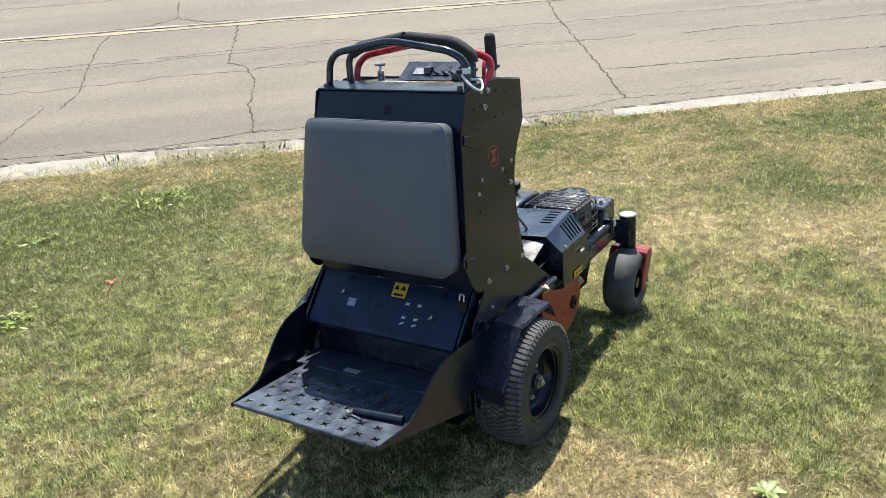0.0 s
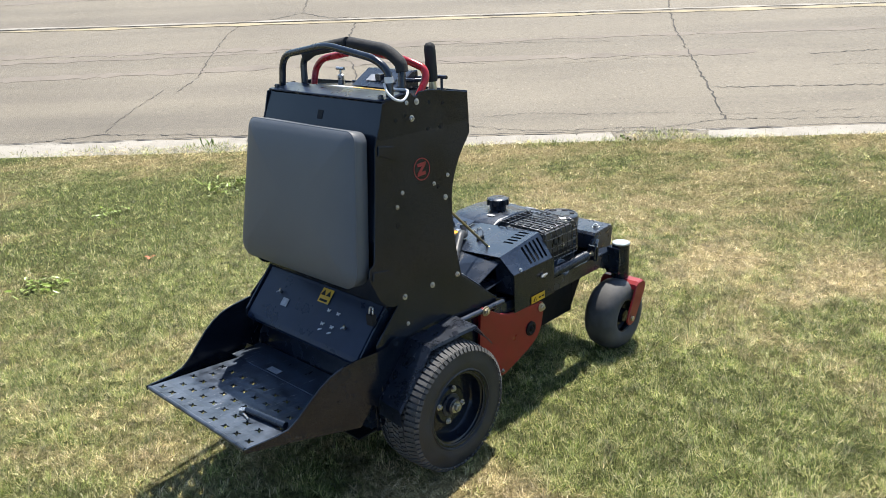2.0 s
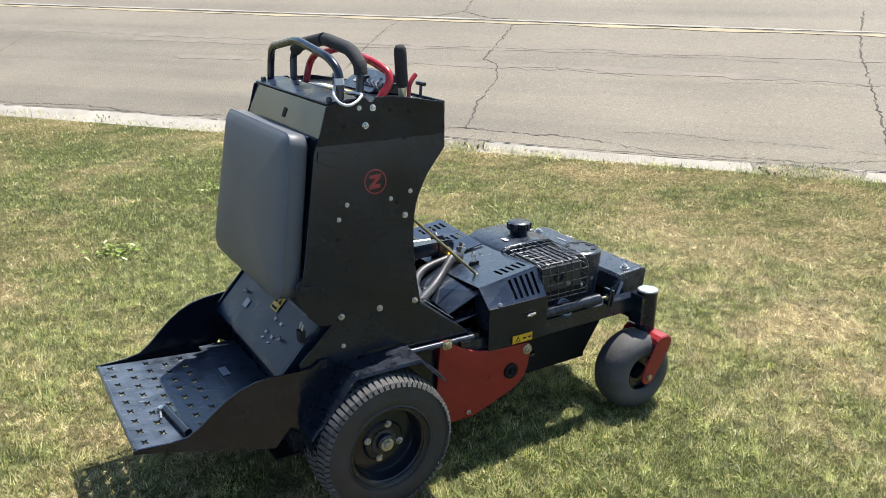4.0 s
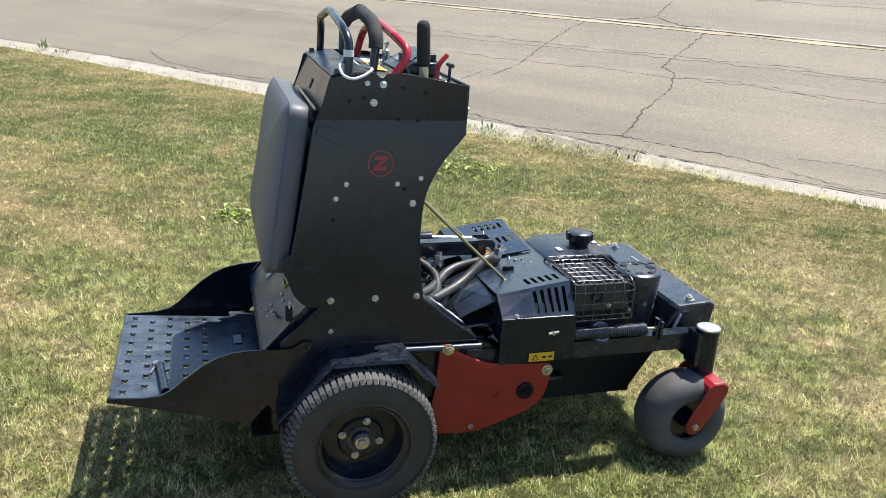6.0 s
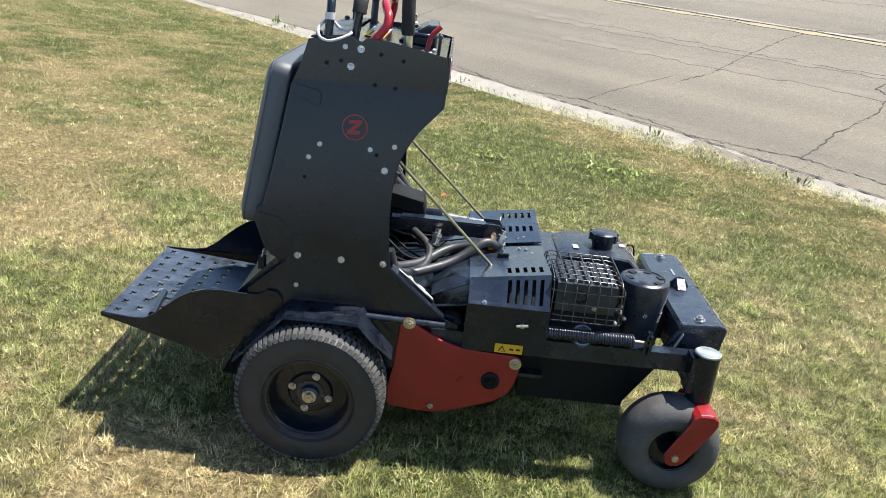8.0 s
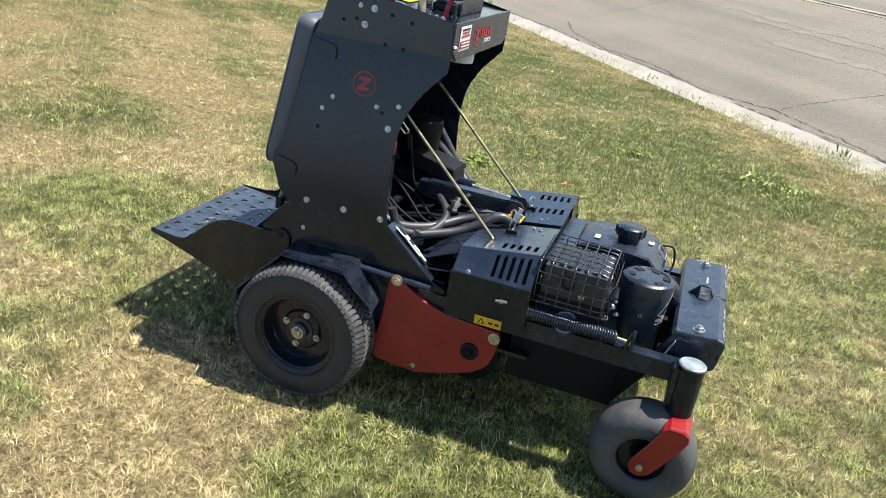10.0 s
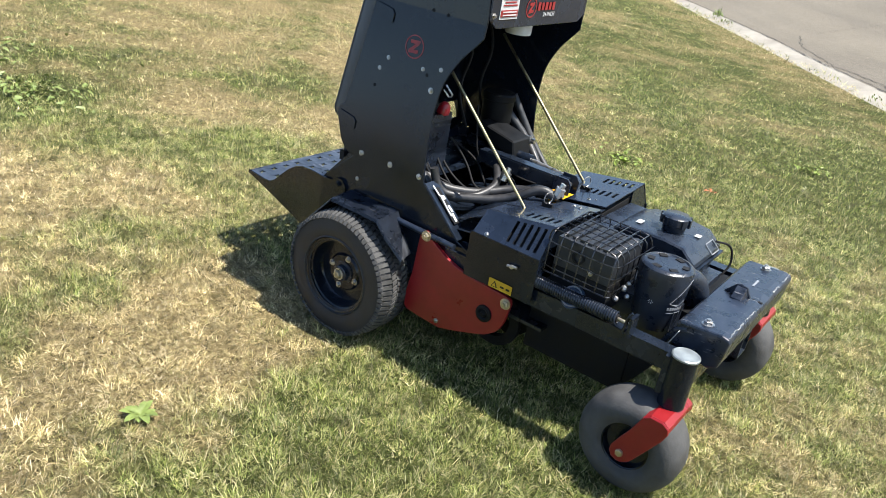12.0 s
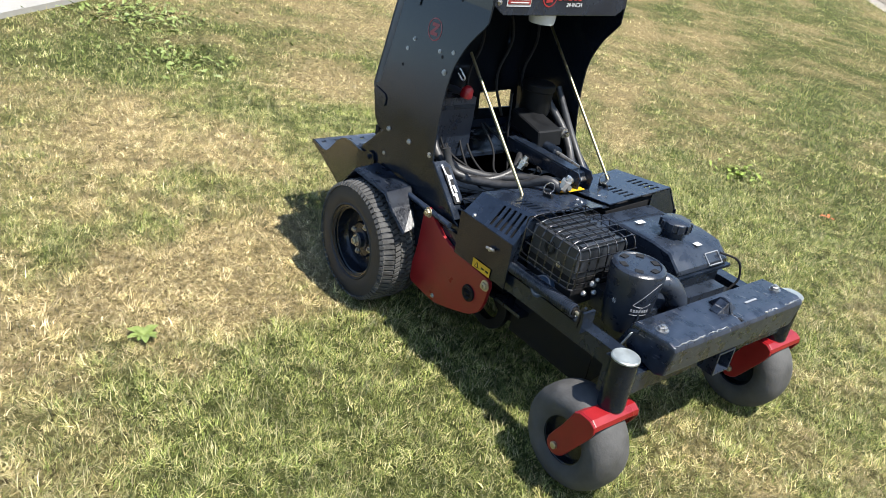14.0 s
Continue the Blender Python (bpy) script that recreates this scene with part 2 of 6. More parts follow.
def blades(name, even=0.0):
    """Grass blades, green to straw; even: how far a clump seen from afar averages its colours."""
    m, ns, ls, b = mat_base(name)
    at = ns.new("ShaderNodeAttribute")
    at.attribute_name = "dry"
    geo = ns.new("ShaderNodeNewGeometry")

    def tones(stops):
        mean = [sum(c[i] for _, c in stops) / len(stops) for i in range(3)]
        r = ramp(ns, [(p, tuple(c[i] + (mean[i] - c[i]) * even for i in range(3))) for p, c in stops])
        ls.new(geo.outputs["Random Per Island"], r.inputs["Fac"])
        return r

    green = tones([(0.0, (0.050, 0.080, 0.015)), (0.35, (0.170, 0.230, 0.042)), (0.72, (0.335, 0.380, 0.105)), (1.0, (0.62, 0.57, 0.32))])
    straw = tones([(0.0, (0.19, 0.148, 0.060)), (0.35, (0.52, 0.390, 0.185)), (0.7, (0.79, 0.615, 0.335)), (1.0, (0.92, 0.79, 0.52))])
    mx = ns.new("ShaderNodeMix")
    mx.data_type = "RGBA"
    ls.new(at.outputs["Fac"], mx.inputs[0])
    ls.new(green.outputs[0], mx.inputs[6])
    ls.new(straw.outputs[0], mx.inputs[7])
    tuft = ns.new("ShaderNodeAttribute")
    tuft.attribute_name = "tone"
    tint = ns.new("ShaderNodeMix")
    tint.data_type, tint.blend_type = "RGBA", "MULTIPLY"
    tint.inputs[0].default_value = 1.0
    ls.new(mx.outputs[2], tint.inputs[6])
    ls.new(tuft.outputs["Fac"], tint.inputs[7])
    ls.new(tint.outputs[2], b.inputs["Base Color"])
    b.inputs["Roughness"].default_value = 0.42
    b.inputs["Specular IOR Level"].default_value = 0.45 * (1 - 0.7 * even)
    tr = ns.new("ShaderNodeBsdfTranslucent")
    ls.new(tint.outputs[2], tr.inputs["Color"])
    ms = ns.new("ShaderNodeMixShader")
    ms.inputs[0].default_value = 0.27
    ls.new(b.outputs[0], ms.inputs[1])
    ls.new(tr.outputs[0], ms.inputs[2])
    ls.new(ms.outputs[0], ns["Material Output"].inputs["Surface"])
    return m


TURF, BLADE, FAR_BLADE = turf(), blades("grass_blades"), blades("far_grass_blades", 0.35)
TYRE_MARK = concrete("rubber_streak", (0.132, 0.112, 0.089), (0.190, 0.161, 0.127))
WEED_BRIGHT = paint("bright_weed_leaf", (0.20, 0.27, 0.035), 0.42, wear=0.3, scale=40, bump=0.3, fine=160)
WEED = paint("weed_leaf", (0.150, 0.195, 0.045), 0.5, wear=0.3, scale=40, bump=0.3, fine=160)
DEAD_LEAF = paint("orange_dead_leaf", (0.45, 0.11, 0.03), 0.6, wear=0.3, scale=60, bump=0.3)


# ---- mesh helpers ----
def part(name, bm, material, parent, label="", smooth=None):
    me = bpy.data.meshes.new(name)
    bmesh.ops.recalc_face_normals(bm, faces=bm.faces)
    if smooth:
        lim = radians(smooth)
        for f in bm.faces:
            f.smooth = True
        for e in bm.edges:
            if len(e.link_faces) == 2 and e.calc_face_angle(0) > lim:
                e.smooth = False
    bm.to_mesh(me)
    bm.free()
    for m in material if isinstance(material, (list, tuple)) else [material]:
        me.materials.append(m)
    ob = new(name, me)
    if parent is not None:
        ob.parent = parent
    if label:
        ob["label"] = label
    return ob


def bevel(bm, r, seg=2, angle=40):
    es = [e for e in bm.edges if len(e.link_faces) == 2 and e.calc_face_angle(0) > radians(angle)]
    if es and r > 0:
        bmesh.ops.bevel(bm, geom=es, offset=r, segments=seg, affect="EDGES", profile=0.6)
    return bm


def add_box(bm, x0, x1, y0, y1, z0, z1, m=None):
    vs = [bm.verts.new((x, y, z)) for x in (x0, x1) for y in (y0, y1) for z in (z0, z1)]
    for f in ((0, 1, 3, 2), (4, 6, 7, 5), (0, 4, 5, 1), (2, 3, 7, 6), (0, 2, 6, 4), (1, 5, 7, 3)):
        bm.faces.new([vs[i] for i in f])
    if m is not None:
        for v in vs:
            v.co = m @ v.co
    return vs


def box(x0, x1, y0, y1, z0, z1, r=0.004, m=None, seg=2):
    bm = bmesh.new()
    add_box(bm, x0, x1, y0, y1, z0, z1, m)
    return bevel(bm, r, seg)


def prism(pts, lift, r=0.002, seg=1):
    """pts: 3D outline; lift: the vector through which it is thickened."""
    bm = bmesh.new()
    lift = Vector(lift)
    a = [bm.verts.new(Vector(p)) for p in pts]
    b = [bm.verts.new(Vector(p) + lift) for p in pts]
    n = len(pts)
    bm.faces.new(a)
    bm.faces.new(b[::-1])
    for i in range(n):
        bm.faces.new((a[i], a[(i + 1) % n], b[(i + 1) % n], b[i]))
    bmesh.ops.recalc_face_normals(bm, faces=bm.faces)
    return bevel(bm, r, seg, 50)


def round_path(pts, r, n=5):
    """A polyline with its corners turned into arcs."""
    pts = [Vector(p) for p in pts]
    out = [pts[0]]
    for a, b, c in zip(pts, pts[1:], pts[2:]):
        u, v = (a - b), (c - b)
        k = min(r, u.length * 0.48, v.length * 0.48)
        p, q = b + u.normalized() * k, b + v.normalized() * k
        for i in range(n + 1):
            t = i / n
            out.append(p.lerp(b, t).lerp(b.lerp(q, t), t))
    out.append(pts[-1])
    return out


def add_tube(bm, pts, r, seg=10, caps=True, closed=False):
    pts = [Vector(p) for p in pts]
    n = len(pts)
    rad = r if isinstance(r, (list, tuple)) else [r] * n
    rings, up = [], None
    for i, p in enumerate(pts):
        if closed:
            d = (pts[(i + 1) % n] - pts[i - 1]).normalized()
        else:
            d = (pts[min(i + 1, n - 1)] - pts[max(i - 1, 0)]).normalized()
        if up is None:
            up = d.orthogonal().normalized()
        up = (up - d * up.dot(d)).normalized()
        w = d.cross(up)
        rings.append([bm.verts.new(p + rad[i] * (up * math.cos(2 * math.pi * k / seg) + w * math.sin(2 * math.pi * k / seg))) for k in range(seg)])
    for i in range(n if closed else n - 1):
        a, b = rings[i], rings[(i + 1) % n]
        for k in range(seg):
            bm.faces.new((a[k], a[(k + 1) % seg], b[(k + 1) % seg], b[k]))
    if caps and not closed:
        bm.faces.new(rings[0][::-1])
        bm.faces.new(rings[-1])
    return bm


def tube(pts, r, seg=10, arc=0.0, caps=True, closed=False):
    if arc:
        pts = round_path(pts, arc)
    return add_tube(bmesh.new(), pts, r, seg, caps, closed)


def add_lathe(bm, profile, m, seg=32, close=False):
    """profile: (radius, height) along local z of m."""
    rings = []
    for r, h in profile:
        if r < 1e-5:
            rings.append([bm.verts.new(m @ Vector((0, 0, h)))])
        else:
            rings.append([bm.verts.new(m @ Vector((r * math.cos(2 * math.pi * k / seg), r * math.sin(2 * math.pi * k / seg), h))) for k in range(seg)])
    pairs = list(zip(rings, rings[1:])) + ([(rings[-1], rings[0])] if close else [])
    for a, b in pairs:
        for k in range(seg):
            j = (k + 1) % seg
            q = [a[k % len(a)], a[j % len(a)], b[j % len(b)], b[k % len(b)]]
            q = list(dict.fromkeys(q))
            if len(q) > 2:
                bm.faces.new(q)
    return bm


def lathe(profile, m, seg=32, close=False):
    return add_lathe(bmesh.new(), profile, m, seg, close)


def axis_to(p, d):
    """A pose at p whose z runs along d."""
    return Matrix.Translation(p) @ Vector(d).to_track_quat("Z", "Y").to_matrix().to_4x4()


def bolt(p, d, parent, r=0.008, mat=None, washer=True, name="bolt", tall=0.6):
    m = axis_to(p, d)
    bm = bmesh.new()
    h = 0.0
    if washer:
        add_lathe(bm, [(0, 0), (r * 1.38, 0), (r * 1.38, r * 0.18), (r * 0.6, r * 0.2)], m, 16)
        h = r * 0.18
    add_lathe(bm, [(r, h), (r, h + r * tall), (r * 0.85, h + r * (tall + 0.12)), (0, h + r * (tall + 0.12))], m @ Matrix.Rotation(0.3 + p[0] * 9, 4, "Z"), 6)
    if washer:
        add_lathe(bm, [(r * 0.5, h + r * tall), (r * 0.5, h + r * (tall + 0.45)), (0, h + r * (tall + 0.5))], m, 8)
    return part(name, bm, mat or STEEL, parent, smooth=30)


def group_part(name, parent, at=(0, 0, 0)):
    ob = new(name)
    ob.parent = parent
    ob.location = at
    return ob


def letters(text, size, m, material, parent, name="lettering"):
    cu = bpy.data.curves.new(name, "FONT")
    cu.body, cu.size, cu.extrude, cu.align_x, cu.align_y = text, size, 0.0004, "CENTER", "CENTER"
    tmp = bpy.data.objects.new(name, cu)
    scene.collection.objects.link(tmp)
    me = bpy.data.meshes.new_from_object(tmp.evaluated_get(bpy.context.evaluated_depsgraph_get()))
    bpy.data.objects.remove(tmp)
    me.transform(m)
    me.materials.clear()
    me.materials.append(material)
    ob = new(name, me)
    ob.parent = parent
    return ob


# ---- ground: bank, road, walk ----
ACROSS = np.array((0.7765, 0.6295))   # over the road, away from the lawn
ALONG = np.array((0.6295, -0.7765))   # down the road
EDGE, GUTTER = 4.08, 4.29           # lawn's edge and the gutter's road side


def bend(e):
    """The edge strip's drift off a straight line along the road."""
    return 0.12 * np.clip((0.3 - e) / 2.2, 0, 1) - 0.030 * np.maximum(0, -e - 9.0)


LATTICE = np.random.RandomState(7).rand(64, 64)


def value_noise(x, y):
    xi, yi = np.floor(x).astype(int), np.floor(y).astype(int)
    fx, fy = x - xi, y - yi
    fx, fy = fx * fx * (3 - 2 * fx), fy * fy * (3 - 2 * fy)
    a, b = LATTICE[xi % 64, yi % 64], LATTICE[(xi + 1) % 64, yi % 64]
    c, d = LATTICE[xi % 64, (yi + 1) % 64], LATTICE[(xi + 1) % 64, (yi + 1) % 64]
    return (a * (1 - fx) + b * fx) * (1 - fy) + (c * (1 - fx) + d * fx) * fy


def fractal(x, y, s):
    return (value_noise(x * s, y * s) * 0.5 + value_noise(x * s * 2.3 + 9, y * s * 2.3 + 5) * 0.3 + value_noise(x * s * 5.1 + 3, y * s * 5.1 + 21) * 0.2)


# parched and lush places of the lawn, and one painted brightening: x, y, radius, amount
SPOTS = [(-0.30, -0.58, 0.30, 0.55), (-0.39, -1.05, 0.22, 0.40), (0.08, -1.28, 0.28, 0.35), (-0.13, -0.78, 0.18, 0.35), (-1.32, -0.50, 0.35, 0.40),
         (-1.96, 0.74, 0.40, 0.35), (-2.9, 2.05, 0.7, 0.30), (-4.1, 2.5, 1.4, 0.30), (-2.1, 2.25, 0.6, 0.25), (-1.40, 1.13, 0.35, 0.25), (-3.0, 4.3, 1.2, 0.25),
         (0.40, -0.45, 0.14, 0.35), (-0.66, 0.43, 0.22, 0.25), (-0.24, -1.16, 0.20, 0.35), (-0.06, -0.91, 0.15, 0.40), (-0.30, -0.84, 0.16, 0.35), (0.12, -0.84, 0.10, 0.35),
         (-1.47, -0.72, 0.25, 0.30), (-1.70, -0.71, 0.25, 0.30), (-2.06, 0.67, 0.30, 0.25), (-3.86, 1.45, 0.40, 0.25), (-2.90, 0.22, 0.28, 0.30), (-1.25, -0.27, 0.20, 0.30),
         (-0.69, -1.07, 0.12, -0.45), (-0.63, -0.85, 0.14, -0.45), (0.25, -0.74, 0.12, -0.35), (0.43, -0.78, 0.16, -0.35), (0.38, -1.04, 0.18, -0.35), (0.03, -1.12, 0.07, -0.25),
         (-2.58, -0.06, 0.26, -0.45), (-1.53, 0.26, 0.26, -0.40), (-1.25, 0.52, 0.30, -0.40), (-3.60, 1.30, 0.20, -0.4), (2.08, -0.27, 0.32, 0.40), (2.30, -0.79, 0.28, 0.42), (2.55, -1.05, 0.30, 0.40), (2.83, 0.76, 0.45, 0.30),
         # (-1.0, 1.3) is no parched place: straw colour there stands for sunlit glow
         (-1.9, 4.67, 0.8, -0.25), (-0.69, 3.37, 0.7, -0.28), (-0.9, 4.9, 0.7, -0.25), (0.1, 1.75, 0.4, -0.20), (1.45, 3.05, 0.22, -0.5), (0.58, 3.18, 0.15, -0.4), (-1.0, 1.3, 0.9, 0.06), (0.3, 2.5, 0.8, -0.12), (0.86, 3.66, 0.40, -0.40), (1.28, 3.15, 0.35, -0.40), (0.80, -1.03, 0.35, -0.20), (3.5, -0.06, 0.4, -0.20), (0.41, 3.42, 0.40, -0.35), (0.73, 3.06, 0.35, -0.35),
         (-2.9, -0.74, 0.5, -0.45), (-2.35, -0.53, 0.4, -0.35), (-0.56, -1.19, 0.12, -0.40), (0.70, -0.80, 0.35, -0.30), (0.30, 1.56, 0.5, -0.25), (0.29, -0.70, 0.16, -0.30),
         (-0.98, -0.52, 0.28, -0.35), (1.5, 2.5, 0.5, -0.2), (-0.22, 2.15, 0.15, -0.5)]


# pale and lush mowing bands that run along the road: offset, half width, amount
MOWN = ((-1.48, 0.20, 0.20), (-0.90, 0.20, -0.18), (-0.30, 0.20, 0.26), (0.10, 0.15, -0.20), (0.50, 0.16, 0.22), (0.85, 0.14, -0.16), (1.25, 0.16, 0.16), (1.75, 0.22, -0.12), (3.10, 0.26, -0.24))


def dryness(x, y):
    d = 0.32 + 1.25 * (fractal(x + 20, y + 20, 1.3) - 0.47) + 1.15 * (fractal(x + 50, y + 31, 5.0) - 0.5) + 0.85 * (fractal(x + 37, y + 8, 14.0) - 0.5)
    c = x * ACROSS[0] + y * ACROSS[1]
    d = d + 0.30 * np.exp(-((c - 3.85) / 0.22) ** 2) * (fractal(x + 2, y + 80, 0.9) * 2.2 - 0.3)
    e = x * ALONG[0] + y * ALONG[1]
    wander = c + 0.16 * (fractal(x + 5, y + 40, 0.9) - 0.5)
    far = np.clip((-0.6 - e) / 1.2, 0, 1)
    for mid, width, much in MOWN:
        d = d + much * far * np.exp(-((wander - mid) / width) ** 2)
    x, y = x + 0.22 * (fractal(x + 71, y + 13, 4.0) - 0.5), y + 0.22 * (fractal(x + 17, y + 63, 4.0) - 0.5)
    for sx, sy, r, a in SPOTS:
        d = d + 1.3 * a * np.exp(-((x - sx) ** 2 + (y - sy) ** 2) / (r * r))
    return np.clip(d, 0.02, 0.95)


def bank_height(x, y):
    """Height in machine coordinates: the bank's plane, the level road below it, the level walk above it."""
    c = x * ACROSS[0] + y * ACROSS[1]
    road = 0.2017 * x + 0.1595 * y - 1.047
    soft = 0.10
    low = 0.5 * (road + np.sqrt(road * road + soft * soft)) * np.clip((c - 2.6) / 1.2, 0, 1)
    flat = np.maximum(0, -4.7 - c)
    high = -0.2572 * flat
    bumps = 0.018 * (fractal(x + 11, y + 7, 1.7) - 0.5) * np.clip((EDGE - c) / 0.4, 0, 1)
    near = np.exp(-((x - 0.45) ** 2 + y ** 2) / 1.0)
    return low + high + bumps * (1 - near)


def lines(near_lo, near_hi, step, far):
    inner = np.arange(near_lo, near_hi + step / 2, step)
    grow, d = [], step
    while sum(grow) < far:
        d *= 1.35
        grow.append(d)
    out = np.cumsum(grow)
    return np.concatenate((near_lo - out[::-1], inner, near_hi + out))


def sheet(name, cs, es, height, material, drop=0.0):
    C, E_ = np.meshgrid(cs, es, indexing="ij")
    x = C * ACROSS[0] + E_ * ALONG[0]
    y = C * ACROSS[1] + E_ * ALONG[1]
    z = height(x, y) - drop
    co = np.stack((x, y, z), -1).reshape(-1, 3)
    m = np.array(BANK)
    co = co @ m[:3, :3].T + m[:3, 3]
    n, k = len(cs), len(es)
    i = np.arange((n - 1) * (k - 1))
    a = (i // (k - 1)) * k + i % (k - 1)
    faces = np.stack((a, a + 1, a + k + 1, a + k), -1)
    me = bpy.data.meshes.new(name)
    me.vertices.add(len(co))
    me.vertices.foreach_set("co", co.ravel())
    me.loops.add(faces.size)
    me.loops.foreach_set("vertex_index", faces.ravel().astype(np.int32))
    me.polygons.add(len(faces))
    me.polygons.foreach_set("loop_start", np.arange(0, faces.size, 4, dtype=np.int32))
    me.update(calc_edges=True)
    me.polygons.foreach_set("use_smooth", np.ones(len(faces), bool))
    at = me.attributes.new("dry", "FLOAT", "POINT")
    at.data.foreach_set("value", dryness(x, y).ravel().astype(np.float32))
    me.materials.append(material)
    me.update()
    return new(name, me)


def road_height(x, y):
    return 0.2017 * x + 0.1595 * y - 1.047


def road_point(x, y, lift=0.0):
    return BANK @ Vector((x, y, road_height(x, y) + lift))


ground = sheet("ground", lines(-4.5, 4.6, 0.07, 700), lines(-9.0, 9.0, 0.10, 700), lambda x, y: bank_height(x, y) - 0.05 * np.clip((x * ACROSS[0] + y * ACROSS[1] - EDGE) / 0.1, 0, 1), TURF)
tagged(ground, "sunlit lawn bank of patchy green and straw-dry mown grass", "lawn", kind="structure")


def strip(name, c0, c1, lift, material, wave=0.0, e0=-300.0, e1=300.0, thick=0.12, near=12.0):
    """A paved band along the road, with real thickness and an uneven edge."""
    es = np.concatenate((np.array([e0]), np.arange(-near, near, 0.12), np.array([e1])))
    bm = bmesh.new()
    rows = []
    for e in es:
        w0 = wave * (float(value_noise(np.array(e * 1.7), np.array(3.3))) - 0.5) + 0.5 * wave * (float(value_noise(np.array(e * 6.1), np.array(8.3))) - 0.5)
        w1 = wave * 0.6 * (float(value_noise(np.array(e * 2.1), np.array(13.3))) - 0.5)
        row = []
        for c in (c0 + w0 + float(bend(e)), c1 + w1 + float(bend(e))):
            x, y = c * ACROSS[0] + e * ALONG[0], c * ACROSS[1] + e * ALONG[1]
            row += [bm.verts.new(road_point(x, y, lift)), bm.verts.new(road_point(x, y, lift - thick))]
        rows.append(row)
    for a, b in zip(rows, rows[1:]):
        bm.faces.new((a[0], b[0], b[2], a[2]))
        bm.faces.new((a[1], b[1], b[0], a[0]))
        bm.faces.new((a[2], b[2], b[3], a[3]))
    return part(name, bm, material, None)


road = strip("road", GUTTER, 16.0, 0.0, ASPHALT, 0.03, near=14)
tagged(road, "worn pale grey-brown asphalt road with long cracks", "road", kind="structure")
gutter = strip("kerb", EDGE - 0.10, GUTTER + 0.03, 0.006, KERB, 0.07, near=14)
tagged(gutter, "weathered pale concrete edge strip between lawn and road", "kerb", kind="structure")


def ribbon(name, pts, width, lift, material, parent, jitter=0.03, step=0.05, seed=1, taper=True, label=""):
    """A thin irregular band laid on the road along a polyline, in machine x, y."""
    rng = random.Random(seed)
    path = []
    for (ax, ay), (bx, by) in zip(pts, pts[1:]):
        n = max(1, int(math.hypot(bx - ax, by - ay) / step))
        for i in range(n):
            t = i / n
            path.append((ax + (bx - ax) * t + rng.uniform(-jitter, jitter), ay + (by - ay) * t + rng.uniform(-jitter, jitter)))
    path.append(pts[-1])
    bm = bmesh.new()
    prev = None
    for i, p in enumerate(path):
        q, s = path[min(i + 1, len(path) - 1)], path[max(i - 1, 0)]
        dx, dy = q[0] - s[0], q[1] - s[1]
        k = math.hypot(dx, dy) or 1
        w = width * rng.uniform(0.15, 1.25) * 0.5
        row = [bm.verts.new(road_point(p[0] - dy / k * w, p[1] + dx / k * w, lift)), bm.verts.new(road_point(p[0] + dy / k * w, p[1] - dx / k * w, lift))]
        if prev:
            bm.faces.new((prev[0], prev[1], row[1], row[0]))
        prev = row
    return part(name, bm, material, parent, label)


# centre line: worn yellow over an older pale one
def along_line(x, y, dx, dy, s):
    return (x + dx * s, y + dy * s)


for k, (off, w, mat) in enumerate(((0.0, 0.085, LINE_YELLOW), (0.10, 0.055, LINE_PALE))):
    pts = [along_line(4.30 + off * 0.80, 6.62 + off * 0.60, 0.600, -0.800, s) for s in range(-40, 41, 2)]
    ribbon("road_marking", pts, w * 1.1, 0.0045, mat, road, jitter=0.004, step=0.25, seed=40 + k, label="faded yellow and pale centre line")
ribbon("crack", [along_line(4.355, 6.66, 0.600, -0.800, s) for s in (-16, -9, -2, 1, 4)], 0.020, 0.006, CRACK, road, jitter=0.006, step=0.08, seed=44)

def beside(c, e):
    return (float(c * ACROSS[0] + e * ALONG[0]), float(c * ACROSS[1] + e * ALONG[1]))


for k, (c, w, e0, e1) in enumerate(((6.70, 0.14, -16, 0), (6.56, 0.09, -6, 8), (6.05, 0.16, -5, 3), (8.9, 0.18, -14, 9))):
    ribbon("tyre_mark", [beside(c + 0.05 * math.sin(e * 0.6 + k), e) for e in range(int(e0), int(e1) + 1)], w, 0.0022, TYRE_MARK, road, jitter=0.002, step=0.10, seed=70 + k)

# places where asphalt and grit lie over the edge strip
GAPS = ((-1.78, -0.72), (1.36, 2.15))
for k, (e0, e1) in enumerate(GAPS):
    rng = random.Random(90 + k)
    bm = bmesh.new()
    n = int((e1 - e0) / 0.04)
    rows = []
    for i in range(n + 1):
        e = e0 + (e1 - e0) * i / n
        t = max(0.0, math.sin(math.pi * i / n)) ** 0.35
        b = float(bend(e))
        c0, c1 = GUTTER + b - (0.33 + rng.uniform(-0.05, 0.02)) * t, GUTTER + b + 0.06 + rng.uniform(0, 0.03)
        rows.append([bm.verts.new(road_point(*beside(c0, e), 0.010)), bm.verts.new(road_point(*beside((c0 + c1) / 2, e), 0.013)), bm.verts.new(road_point(*beside(c1, e), 0.0015))])
    for p, q in zip(rows, rows[1:]):
        for j in range(2):
            bm.faces.new((p[j], p[j + 1], q[j + 1], q[j]))
    part("asphalt_patch", bm, ASPHALT, road)


def gap_at(e):
    return sum(np.clip((e - a) / 0.2, 0, 1) * np.clip((b - e) / 0.2, 0, 1) for a, b in GAPS)


